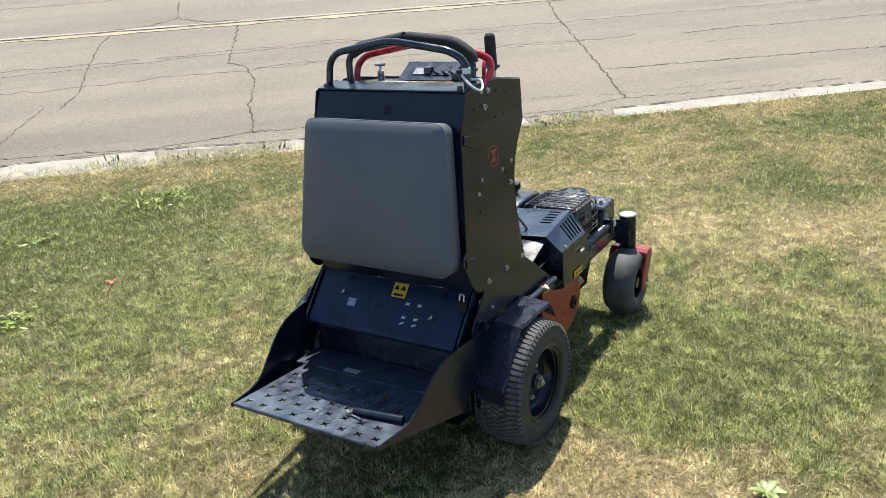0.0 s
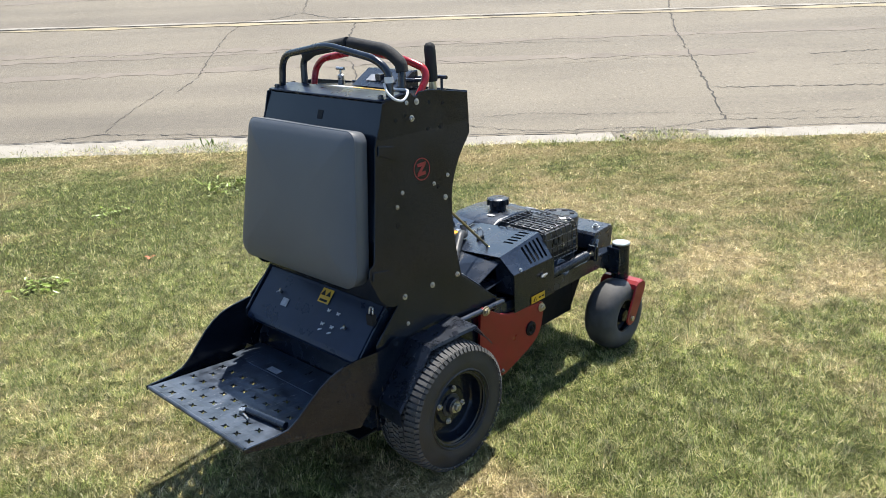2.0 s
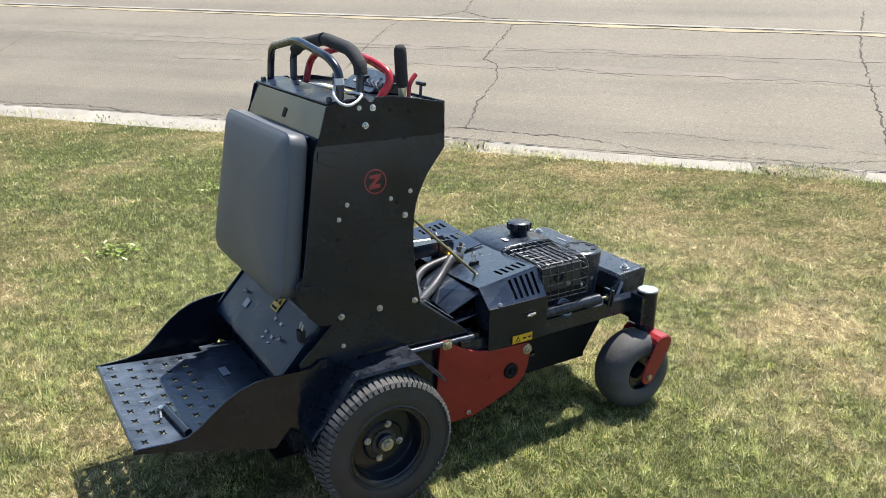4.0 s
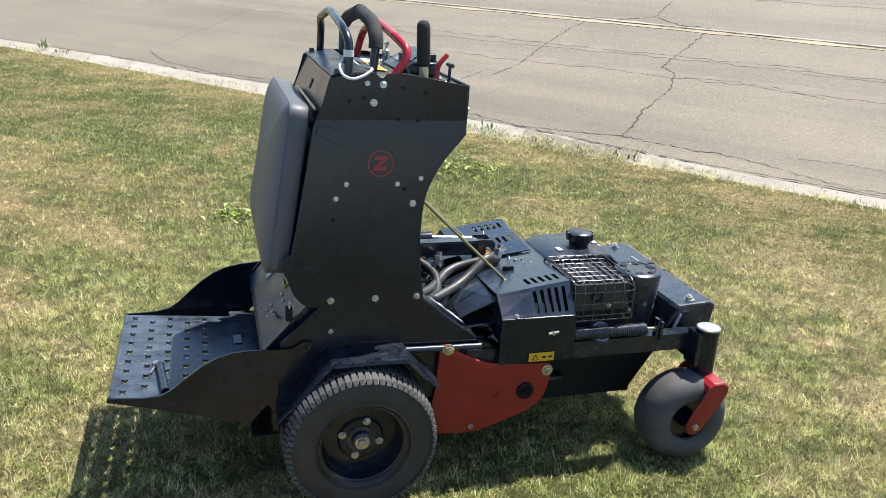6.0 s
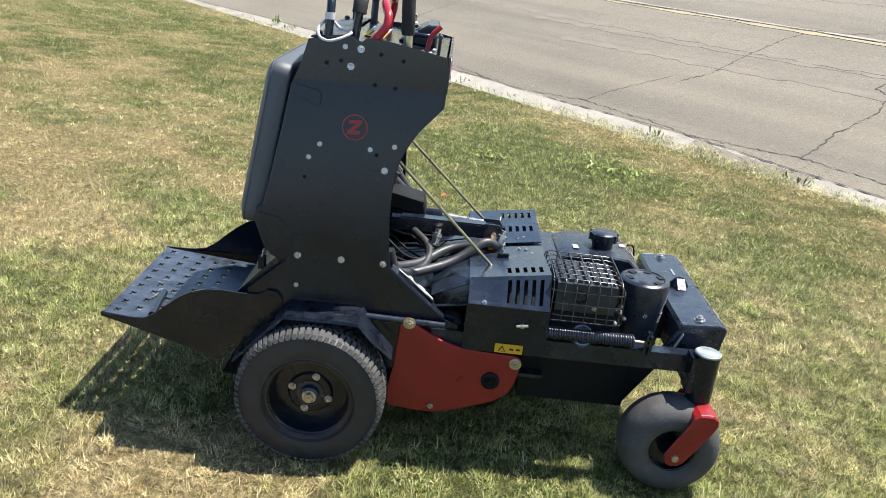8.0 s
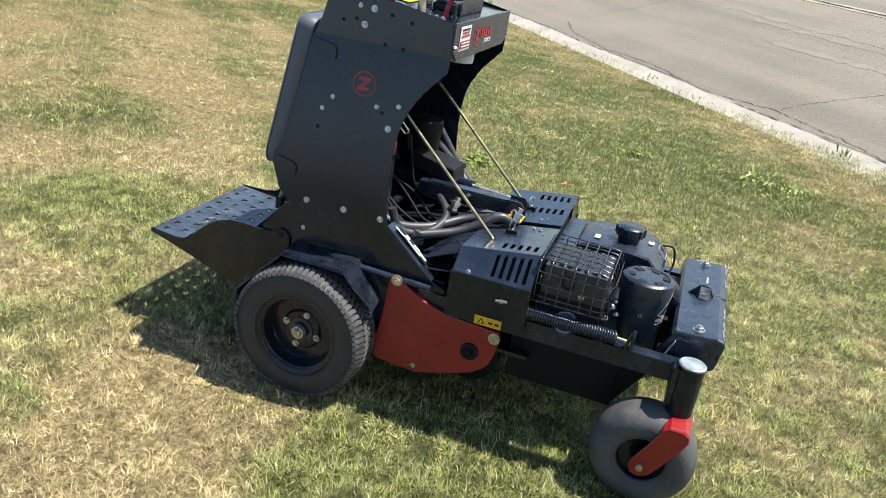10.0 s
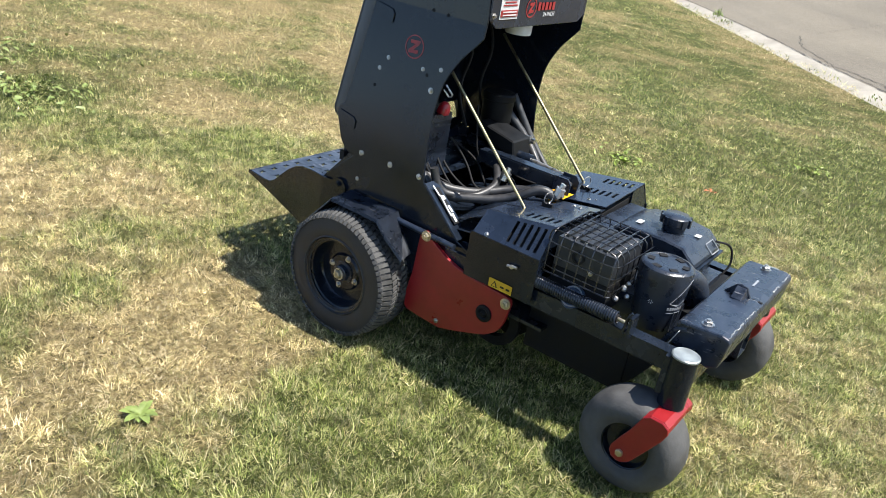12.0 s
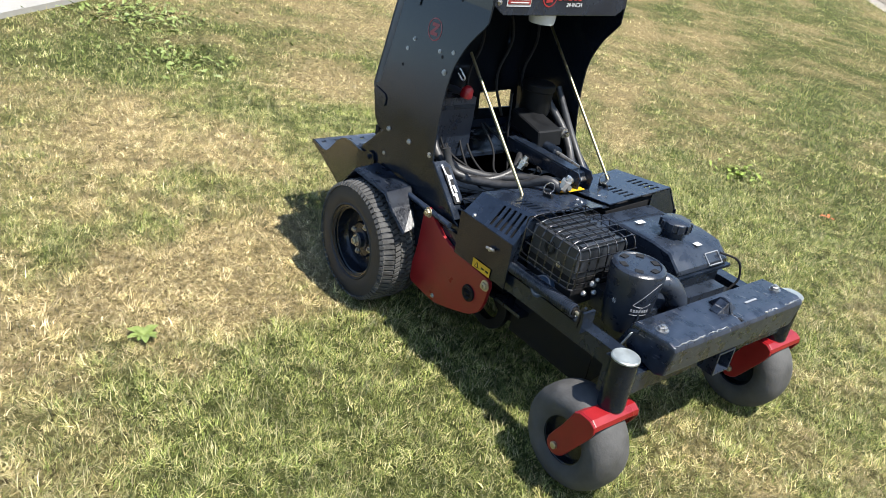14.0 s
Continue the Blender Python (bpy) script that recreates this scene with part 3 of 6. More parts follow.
grit = bmesh.new()
rng = random.Random(31)
for k in range(900):
    e = rng.uniform(-4.0, 4.0) if k < 500 else rng.choice([rng.uniform(-1.8, -0.7), rng.uniform(1.3, 2.2)])
    c = GUTTER + float(bend(e)) + rng.gauss(-0.02, 0.13)
    if c < EDGE - 0.05:
        continue
    p = road_point(*beside(c, e), 0.012)
    r = rng.uniform(0.002, 0.007)
    vs = [grit.verts.new(p + Vector((r * x * rng.uniform(0.6, 1.2), r * y * rng.uniform(0.6, 1.2), r * z * 0.7))) for x, y, z in ((1, 0, 0), (-1, 0, 0), (0, 1, 0), (0, -1, 0), (0, 0, 1))]
    for a, b in ((0, 2), (2, 1), (1, 3), (3, 0)):
        grit.faces.new((vs[a], vs[b], vs[4]))
tagged(part("grit", grit, TYRE_MARK, None), "loose grey grit along the edge of the road", "gravel", kind="stuff")

CRACKS = [
    ([(5.34, 7.05), (4.84, 6.55), (4.88, 6.11), (5.10, 5.80), (4.62, 5.41), (4.04, 4.97), (4.06, 4.75), (3.79, 4.38), (3.37, 4.07), (2.96, 3.66)], 0.016),
    ([(4.84, 6.55), (4.46, 6.68), (4.24, 6.92), (3.80, 6.70), (3.22, 6.19), (2.83, 5.80), (2.51, 5.66)], 0.013),
    ([(2.44, 5.82), (2.07, 5.67), (1.80, 5.53), (1.58, 5.37)], 0.009),
    ([(1.10, 5.75), (1.56, 5.35), (1.75, 5.06), (2.04, 4.68), (2.27, 4.30), (2.60, 3.98), (2.96, 3.66), (3.23, 3.26), (3.51, 2.92)], 0.012),
    ([(7.90, 3.20), (7.14, 2.73), (6.62, 2.36), (6.12, 1.94), (5.72, 1.62), (5.42, 1.38), (5.18, 1.20), (4.97, 1.02)], 0.018),
]
FINE_CRACKS = [
    ([(5.50, 1.41), (5.95, 0.82), (6.44, 0.15), (7.00, -0.60), (7.80, -1.70)], 0.012),
    ([(6.76, 1.01), (7.15, 0.59), (7.50, 0.10), (7.96, -0.47), (8.60, -1.30)], 0.011),
    ([(5.01, 4.13), (5.48, 3.59), (6.03, 2.82)], 0.007),
    ([(5.24, 2.88), (5.74, 2.37), (6.14, 1.87)], 0.006),
    ([(3.83, 2.75), (4.17, 2.39), (4.43, 1.98), (4.85, 1.42)], 0.006),
    ([(3.51, 2.92), (3.89, 2.17), (4.62, 1.29), (4.97, 1.02), (5.55, 0.24), (6.20, -0.60)], 0.008),
    ([(4.90, 1.30), (5.30, 0.75), (5.75, 0.25)], 0.005),
    ([(4.07, 4.60), (4.40, 4.27), (4.62, 3.92), (4.80, 3.54)], 0.008),
    ([(0.32, 10.3), (-0.18, 9.64), (-0.84, 9.03)], 0.011),
    ([(-1.01, 8.87), (-0.82, 8.28), (-0.23, 7.41), (0.30, 6.87), (0.80, 6.10)], 0.012),
    ([(6.60, 0.75), (6.86, 0.42), (6.93, 0.28)], 0.006),
]
ribbon("crack", [beside(GUTTER + float(bend(e)) + 0.028 + 0.012 * math.sin(e * 2.3), e) for e in np.arange(-13.0, 7.1, 0.5)], 0.016, 0.0135, CRACK, road, jitter=0.007, step=0.05, seed=61)
for k, (pts, w) in enumerate(CRACKS + FINE_CRACKS):
    ribbon("crack", pts, w * 0.85, 0.004, CRACK, road, jitter=0.017, step=0.034, seed=k)


def side_walk():
    bm = bmesh.new()
    m = BANK
    for i in range(-14, 15):
        e0, e1 = i * 1.5, i * 1.5 + 1.488
        ps = []
        for c, e in ((-3.20, e0), (-3.20, e1), (-4.60, e1), (-4.60, e0)):
            x, y = c * ACROSS[0] + e * ALONG[0], c * ACROSS[1] + e * ALONG[1]
            ps.append(Vector((x, y, float(bank_height(np.array(x), np.array(y))) + 0.035)))
        top = [bm.verts.new(m @ p) for p in ps]
        low = [bm.verts.new(m @ (p - Vector((0, 0, 0.1)))) for p in ps]
        bm.faces.new(top)
        for j in range(4):
            bm.faces.new((top[j], low[j], low[(j + 1) % 4], top[(j + 1) % 4]))
    return tagged(part("pavement", bm, WALKWAY, None), "pale concrete footpath slabs along the top of the lawn", "footpath", kind="structure")


side_walk()


def grass(name, areas, seed, label, simple=False, flat=0.0, material=BLADE):
    """Blades of mown grass as one mesh; areas: count, x0, x1, y0, y1, height, width, keep."""
    rng = np.random.RandomState(seed)
    X, Y, H, W = [], [], [], []
    for count, x0, x1, y0, y1, h, w, keep in areas:
        x, y = rng.uniform(x0, x1, count), rng.uniform(y0, y1, count)
        c = x * ACROSS[0] + y * ACROSS[1]
        e = x * ALONG[0] + y * ALONG[1]
        ok = (c < EDGE + bend(e) + 0.10 * gap_at(e) + 0.26 * (fractal(x, y, 1.4) - 0.47) + 0.02 * rng.randn(count)) & (c > -3.17 + 0.10 * (fractal(x, y, 3.0) - 0.5)) & keep(x, y)
        X.append(x[ok]), Y.append(y[ok])
        H.append(np.full(ok.sum(), h)), W.append(np.full(ok.sum(), w))
    X, Y, H, W = map(np.concatenate, (X, Y, H, W))
    cell = 0.019 + 0.036 * (W > 0.005) + 0.013 * (W > 0.003)
    ix, iy = np.floor(X / cell).astype(int), np.floor(Y / cell).astype(int)
    hx, hy = LATTICE[ix % 64, iy % 64], LATTICE[(ix * 3 + 11) % 64, (iy * 5 + 7) % 64]
    tuft = LATTICE[(ix * 7 + 5) % 64, (iy * 3 + 29) % 64]
    X = X * 0.70 + 0.30 * (ix + hx) * cell
    Y = Y * 0.70 + 0.30 * (iy + hy) * cell
    wide = 1 / (cell * 1.7)
    # tuft tone: natural colour variation, with shadow flecks between clumps put into it
    tone = 0.30 + 0.62 * LATTICE[(ix * 5 + 17) % 64, (iy * 11 + 3) % 64] + 1.15 * (value_noise(X * wide + 8, Y * wide + 19) - 0.2)
    dry = np.clip(dryness(X, Y) + 0.40 * (tuft - 0.5), 0, 1)
    bare = rng.rand(len(X)) > np.clip((dry - 0.80) * 0.5, 0, 0.08)
    X, Y, H, W, dry, tuft, hx, tone = (q[bare] for q in (X, Y, H, W, dry, tuft, hx, tone))
    thin = rng.rand(len(X)) < 0.50 + 1.8 * (value_noise(X * 26 + 3, Y * 26 + 33) * 0.65 + value_noise(X * 61, Y * 61 + 9) * 0.35 - 0.22)
    X, Y, H, W, dry, tuft, hx, tone = (q[thin] for q in (X, Y, H, W, dry, tuft, hx, tone))
    n = len(X)
    c = X * ACROSS[0] + Y * ACROSS[1]
    clump = value_noise(X * 21 + 40, Y * 21 + 15) * 0.6 + value_noise(X * 43 + 7, Y * 43 + 3) * 0.4
    H = H * (0.45 + 1.15 * clump) *  rng.uniform(0.45, 1.25, n) * (1.05 - 0.12 * dry) * (0.75 + 0.5 * hx) * (1 + 0.5 * (c > EDGE - 0.12))
    W = W * rng.uniform(0.6, 1.3, n)
    yaw = tuft * 9 + rng.normal(0, 1.6, n)
    lean = np.clip(rng.normal(0.85 + flat, 0.42, n) + 0.42 * dry, 0.1, 1.52)
    dx, dy = np.cos(yaw), np.sin(yaw)
    twist = yaw + np.pi / 2 + rng.normal(0, 0.6, n)
    sx, sy = np.cos(twist) * W / 2, np.sin(twist) * W / 2
    Z = bank_height(X, Y) - 0.004
    a1, a2 = lean * 0.5, lean * 1.15
    mx, my, mz = X + dx * H * 0.5 * np.sin(a1), Y + dy * H * 0.5 * np.sin(a1), Z + H * 0.5 * np.cos(a1)
    tx, ty, tz = mx + dx * H * 0.55 * np.sin(a2), my + dy * H * 0.55 * np.sin(a2), np.maximum(mz + H * 0.55 * np.cos(a2), Z + 0.006)
    ends = [(X, Y, Z, 1.0), (X, Y, Z, -1.0), (mx, my, mz, 0.8), (mx, my, mz, -0.8), (tx, ty, tz, 0.0)]
    order = [0, 1, 3, 2, 2, 3, 4]
    if simple:
        ends, order = [ends[0], ends[1], ends[4]], [0, 1, 2]
    nv, nl = len(ends), len(order)
    co = np.empty((n, nv, 3))
    for k, (px, py, pz, s) in enumerate(ends):
        co[:, k, 0], co[:, k, 1], co[:, k, 2] = px + sx * s, py + sy * s, pz
    m = np.array(BANK)
    co = co.reshape(-1, 3) @ m[:3, :3].T + m[:3, 3]
    b = np.arange(n)[:, None] * nv
    loops = (b + np.array([order])).astype(np.int32)
    starts = (np.arange(n)[:, None] * nl + np.array([[0] if simple else [0, 4]])).astype(np.int32)
    me = bpy.data.meshes.new(name)
    me.vertices.add(n * nv)
    me.vertices.foreach_set("co", co.ravel())
    me.loops.add(n * nl)
    me.loops.foreach_set("vertex_index", loops.ravel())
    me.polygons.add(starts.size)
    me.polygons.foreach_set("loop_start", starts.ravel())
    me.update(calc_edges=True)
    at = me.attributes.new("dry", "FLOAT", "POINT")
    strand = np.clip(dry + rng.normal(0, 0.30, n), 0, 1)
    at.data.foreach_set("value", np.repeat(strand, nv).astype(np.float32))
    at = me.attributes.new("tone", "FLOAT", "POINT")
    at.data.foreach_set("value", np.repeat(np.clip(tone, 0.26, 1.7), nv).astype(np.float32))
    me.materials.append(material)
    return tagged(new(name, me), label, "grass", kind="stuff")


def reach(x, y):
    """Distance from the middle of the walk, with a ragged edge."""
    return np.hypot(x - 0.3, y + 0.3) + 0.9 * (np.random.RandomState(5).rand(*np.shape(x)) - 0.5)


grass("grass", [
    (300000, -2.5, 3.1, -3.1, 2.5, 0.029, 0.0020, lambda x, y: reach(x, y) < 2.4),
], 3, "short mown lawn grass, green mixed with dry straw")
grass("grass", [
    (2300000, -2.5, 3.1, -3.1, 2.5, 0.029, 0.0019, lambda x, y: reach(x, y) < 2.4),
], 8, "dense clipped lawn grass and dry thatch", simple=True, flat=0.42)
grass("grass", [
    (1900000, -5.4, 6.0, -5.9, 5.4, 0.027, 0.0033, lambda x, y: (reach(x, y) >= 2.4) & (reach(x, y) < 5.3)),
], 9, "short mown lawn grass on the wider bank", simple=True, flat=0.2)
grass("grass", [
    (700000, -14.0, 9.0, -9.0, 16.0, 0.034, 0.0064, lambda x, y: reach(x, y) >= 5.3),
], 10, "short mown lawn grass reaching to the road", simple=True, flat=0.2, material=FAR_BLADE)


# ---- the machine ----
mower = new("stand_on_aerator")
mower.matrix_world = BANK
tagged(mower, "black and red stand-on lawn aerator parked on the grass bank", "lawn aerator")


FOLD = 0.985


def side_y(z):
    """Half the tower's width at a height: leaning in up to a fold, then upright."""
    return 0.300 - 0.085 * (min(z, FOLD) - 0.54)


def on_side(x, z, s, out=0.0):
    return Vector((x, s * (side_y(z) + out), z))


def sticker(p, u, v, w, h, material, parent, name="label", lift=0.0012):
    """A flat label centred at p, w along u and h along v."""
    u, v = Vector(u).normalized(), Vector(v).normalized()
    n = u.cross(v)
    p = Vector(p)
    pts = [p + u * (a * w / 2) + v * (b * h / 2) for a, b in ((-1, -1), (1, -1), (1, 1), (-1, 1))]
    return part(name, prism(pts, n * lift, 0), material, parent)


SIDE = [(-0.066, 1.082), (-0.006, 1.097), (0.040, 1.098), (0.052, 1.086), (0.062, 1.086), (0.072, 1.096), (0.120, 1.096), (0.272, 1.070),
        (0.276, 1.000), (0.274, 0.950), (0.258, 0.930), (0.238, 0.908), (0.218, 0.884), (0.203, 0.860), (0.188, 0.832), (0.178, 0.808), (0.171, 0.780), (0.166, 0.740),
        (0.164, 0.700), (0.165, 0.640), (0.170, 0.580), (0.178, 0.527), (0.330, 0.404), (0.370, 0.392), (0.372, 0.250), (-0.19, 0.250), (-0.190, 0.434),
        (-0.093, 0.522), (-0.112, 0.522), (-0.134, 0.532), (-0.155, 0.556), (-0.168, 0.590), (-0.184, 0.628), (-0.178, 0.652), (-0.160, 0.662), (-0.147, 0.724), (-0.123, 0.857),
        (-0.104, 0.970), (-0.083, 1.022)]
BOLTS = [(-0.064, 0.538), (0.049, 0.538), (0.158, 0.538), (0.161, 0.843), (0.141, 0.781), (-0.025, 0.831), (-0.051, 0.796), (-0.064, 0.457), (0.039, 1.027), (0.061, 1.070), (0.023, 1.072), (0.101, 0.830)]
HOLES = [(0.110, 1.062), (0.165, 1.052), (0.100, 0.988), (-0.02, 1.03), (0.015, 1.038), (-0.058, 0.745), (0.118, 0.818), (0.15, 0.985)]
for s in (-1, 1):
    flip = SIDE if s < 0 else SIDE[::-1]
    plate = prism([(x, 0, z) for x, z in flip], (0, -s * 0.005, 0), 0.0012)
    bmesh.ops.bisect_plane(plate, geom=plate.verts[:] + plate.edges[:] + plate.faces[:], plane_co=(0, 0, FOLD), plane_no=(0, 0, 1))
    for v in plate.verts:
        v.co.y += s * side_y(v.co.z)
    panel = part("tower_side_panel", plate, BLACK, mower)
    out = Vector((0, s, 0.09)).normalized()
    for x, z in BOLTS:
        small = z < 0.5 or 0.79 < z < 0.85 or x == 0.023
        bolt(on_side(x, z, s), out, panel, 0.0046 if small else 0.0064)
    for x, z in HOLES:
        part("hole", lathe([(0, 0.0005), (0.0052, 0.0005), (0.0052, -0.003)], axis_to(on_side(x, z, s), out), 12), MATTE, panel)
    # round emblem: ring and a zigzag bar
    c = on_side(0.059, 0.881, s)
    up = Vector((0, -s * 0.09, 1)).normalized()
    fwd = Vector((1, 0, 0))
    ring = bmesh.new()
    n = 40
    for k in range(n):
        a, b = 2 * math.pi * k / n, 2 * math.pi * (k + 1) / n
        q = [c + out * 0.0008 + (fwd * math.cos(t) + up * math.sin(t)) * r for t, r in ((a, 0.0325), (b, 0.0325), (b, 0.0290), (a, 0.0290))]
        ring.faces.new([ring.verts.new(p) for p in q])
    part("emblem_ring", ring, DIM_RED, panel)
    zig = [(-0.017, 0.017), (0.018, 0.019), (0.017, 0.010), (-0.003, -0.008), (0.014, -0.007), (0.013, -0.017), (-0.020, -0.019), (-0.019, -0.010), (0.002, 0.008), (-0.015, 0.008)]
    part("emblem_bar", prism([c + fwd * a + up * b for a, b in zig], out * 0.001, 0), DIM_RED, panel)
    # slotted seat bracket tabs
    for bx, bz in ((-0.064, 0.955), (-0.140, 0.625)):
        tab = [(bx - 0.03, bz + 0.018), (bx + 0.026, bz + 0.008), (bx + 0.036, bz - 0.004), (bx + 0.034, bz - 0.028), (bx + 0.024, bz - 0.030), (bx - 0.034, bz - 0.006)]
        part("seat_bracket", prism([on_side(x, z, s, 0.0005) for x, z in tab], (0, s * 0.0035, 0), 0.001), BLACK, panel)
    # white service label on the sloping front edge, inside face
    e0, e1 = on_side(0.182, 0.527, s, -0.001), on_side(0.330, 0.408, s, -0.001)
    run = (e1 - e0).normalized()
    inw = Vector((0, -s, 0))
    part("edge_flange", prism([e0, e1, e1 + inw * 0.055, e0 + inw * 0.055], run.cross(inw) * (0.004 * s), 0.001), SATIN, panel)
    sticker(e0 + run * 0.085 + inw * 0.028 + Vector((0.003, 0, 0.004)), run * s, inw * s, 0.120, 0.022, MATTE, panel)
    for j, (along, side_off, ln) in enumerate(((0.034, 0.020, 0.03), (0.060, 0.034, 0.012), (0.070, 0.024, 0.035), (0.098, 0.034, 0.02), (0.105, 0.022, 0.026), (0.126, 0.030, 0.024))):
        sticker(e0 + run * along + inw * side_off + Vector((0.0042, 0, 0.0054)), run * s + inw * (0.08 * (j % 3 - 1)), inw * s, ln * 1.15, 0.0052 + 0.0035 * (j % 2), WHITE, panel, "print_bar")

# back of the tower, seen round the cushion
back = prism([(-0.058, -0.2555, 1.081), (-0.058, 0.2555, 1.081), (-0.098, 0.2570, 0.975), (-0.145, 0.2780, 0.720), (-0.145, -0.2780, 0.720), (-0.098, -0.2570, 0.975)], (0.005, 0, 0.0), 0.001)
back_panel = part("tower_back_panel", back, BLACK, mower)
def back_x(z):
    return -0.118 - 0.135 * (z - 0.520)


lower_back = bmesh.new()
for y0, y1, z0, z1 in ((-0.278, 0.105, 0.520, 0.720), (0.105, 0.250, 0.520, 0.556), (0.105, 0.250, 0.616, 0.720), (0.250, 0.278, 0.520, 0.720)):
    q = [(back_x(z0), y0, z0), (back_x(z0), y1, z0), (back_x(z1), y1, z1), (back_x(z1), y0, z1)]
    vs = [[lower_back.verts.new((x + d, y, z)) for x, y, z in q] for d in (0, 0.005)]
    lower_back.faces.new(vs[0])
    lower_back.faces.new(vs[1][::-1])
    for i in range(4):
        lower_back.faces.new((vs[0][i], vs[0][(i + 1) % 4], vs[1][(i + 1) % 4], vs[1][i]))
bmesh.ops.remove_doubles(lower_back, verts=lower_back.verts, dist=0.0002)
part("lower_back_panel", lower_back, BLACK, mower)
sticker((-0.0765, -0.007, 1.034), (0, -1, 0), (0.362, 0, 1), 0.022, 0.026, INK, back_panel, "latch_slot")
rough_lid = [(-0.062, -0.256, 1.084), (0.020, -0.254, 1.094), (0.020, 0.254, 1.094), (-0.062, 0.256, 1.084)]
lid = part("tower_lid", prism(rough_lid, (0, 0, 0.005), 0.0015), CONSOLE, mower)
part("tower_top", prism([(0.022, -0.254, 1.086), (0.268, -0.254, 1.062), (0.268, 0.254, 1.062), (0.022, 0.254, 1.086)], (0, 0, 0.005), 0.0015), BLACK, mower)
for y in (-0.235, 0.235):
    part("lid_hinge_knob", lathe([(0, 0), (0.008, 0), (0.008, 0.008), (0.005, 0.011), (0, 0.011)], axis_to((-0.045, y, 1.090), (0, 0, 1)), 12), PLASTIC, lid)
sticker((0.075, -0.06, 1.0875), (0, 1, 0), (-1, 0, 0.1), 0.15, 0.05, YELLOW, mower, "warning_label")
sticker((0.075, 0.075, 1.0875), (0, 1, 0), (-1, 0, 0.1), 0.10, 0.05, WHITE, mower, "warning_label")
for j in range(3):
    sticker((0.062 + j * 0.012, -0.06, 1.0892 - j * 0.0012), (0, 1, 0), (-1, 0, 0.1), 0.11, 0.004, INK, mower, "print_bar")

# cushion: a padded rounded slab
def cushion_ring(half_top, half_low, inset, lift, n=9):
    """One closed outline of the cushion: inset from its seam, lifted out of the seam's plane."""
    top, low = Vector((-0.153, 0, 1.018)), Vector((-0.217, 0, 0.598))
    axis = low - top
    length = axis.length
    axis.normalize()
    outw = Vector((axis.z, 0, -axis.x))
    pts = []
    for cx, cv, r, a0 in ((1, 0, 0.032, 0), (-1, 0, 0.032, 90), (-1, 1, 0.046, 180), (1, 1, 0.046, 270)):
        half = half_low if cv else half_top
        r = max(0.004, r - inset * 0.7)
        px, pv = cx * (half - inset - r), (length - inset - r if cv else inset + r)
        for k in range(n):
            a = radians(a0 + 90 * k / (n - 1))
            pts.append(top + axis * (pv - r * math.sin(a)) + Vector((0, px - 0.003 + r * math.cos(a), 0)) + outw * lift)
    return pts


def cushion():
    bm = bmesh.new()
    layers = ((0.020, -0.048), (0.006, -0.048), (0.001, -0.043), (0.0, -0.004), (0.0015, 0.0005), (0.0004, 0.0022), (0.0030, 0.0052), (0.012, 0.0105), (0.030, 0.0165), (0.060, 0.0225), (0.105, 0.0268), (0.160, 0.0290), (0.200, 0.0296))
    rings = [[bm.verts.new(p) for p in cushion_ring(0.243, 0.272, inset, lift)] for inset, lift in layers]
    for a, b in zip(rings, rings[1:]):
        for k in range(len(a)):
            m = (k + 1) % len(a)
            bm.faces.new((a[k], a[m], b[m], b[k]))
    bm.faces.new(rings[0][::-1])
    bm.faces.new(rings[-1])
    return bm


pad = part("cushion", cushion(), VINYL, mower, "grey vinyl knee cushion", smooth=55)
part("seam", tube(cushion_ring(0.243, 0.272, 0.0003, 0.0008), 0.0020, 6, closed=True), VINYL, pad, "sewn edge seam", smooth=70)
part("cushion_board", prism([(-0.094, -0.205, 1.000), (-0.094, 0.205, 1.000), (-0.166, 0.230, 0.620), (-0.166, -0.230, 0.620)], (0.012, 0, 0.002), 0.002), BLACK, pad)
for s in (-1, 1):
    part("seat_strut", box(-0.14, -0.10, s * 0.18 - 0.015, s * 0.18 + 0.015, 0.70, 0.95, 0.003), BLACK, mower)

# hood front strip with its labels
hood = [(0.272, -0.2585, 1.072), (0.272, 0.2585, 1.072), (0.272, 0.2585, 1.000), (0.272, 0.222, 0.976), (0.272, -0.222, 0.976), (0.272, -0.2585, 1.000)]
hood_front = part("hood_front", prism(hood, (0.006, 0, 0), 0.0015), SATIN, mower)
sticker((0.2785, -0.175, 1.030), (0, 1, 0), (0, 0, 1), 0.086, 0.060, WHITE, hood_front)
sticker((0.2800, -0.175, 1.015), (0, 1, 0), (0, 0, 1), 0.080, 0.018, RED_INK, hood_front, "print_bar")
for j in range(3):
    sticker((0.2800, -0.175, 1.052 - j * 0.008), (0, 1, 0), (0, 0, 1), 0.066 - 0.012 * (j % 2), 0.0035, RED_INK if j else INK, hood_front, "print_bar")
for j in range(2):
    sticker((0.2815, -0.175, 1.019 - j * 0.008), (0, 1, 0), (0, 0, 1), 0.066, 0.003, WHITE, hood_front, "print_bar")
fring = bmesh.new()
for k in range(36):
    a, b = 2 * math.pi * k / 36, 2 * math.pi * (k + 1) / 36
    fring.faces.new([fring.verts.new((0.2790, -0.063 + math.cos(t) * r, 1.026 + math.sin(t) * r)) for t, r in ((a, 0.027), (b, 0.027), (b, 0.023), (a, 0.023))])
part("emblem_ring", fring, RED_INK, hood_front)
zg = [(-0.012, 0.013), (0.013, 0.015), (0.012, 0.008), (-0.002, -0.006), (0.012, -0.005), (0.011, -0.013), (-0.014, -0.015), (-0.013, -0.008), (0.001, 0.006), (-0.011, 0.006)]
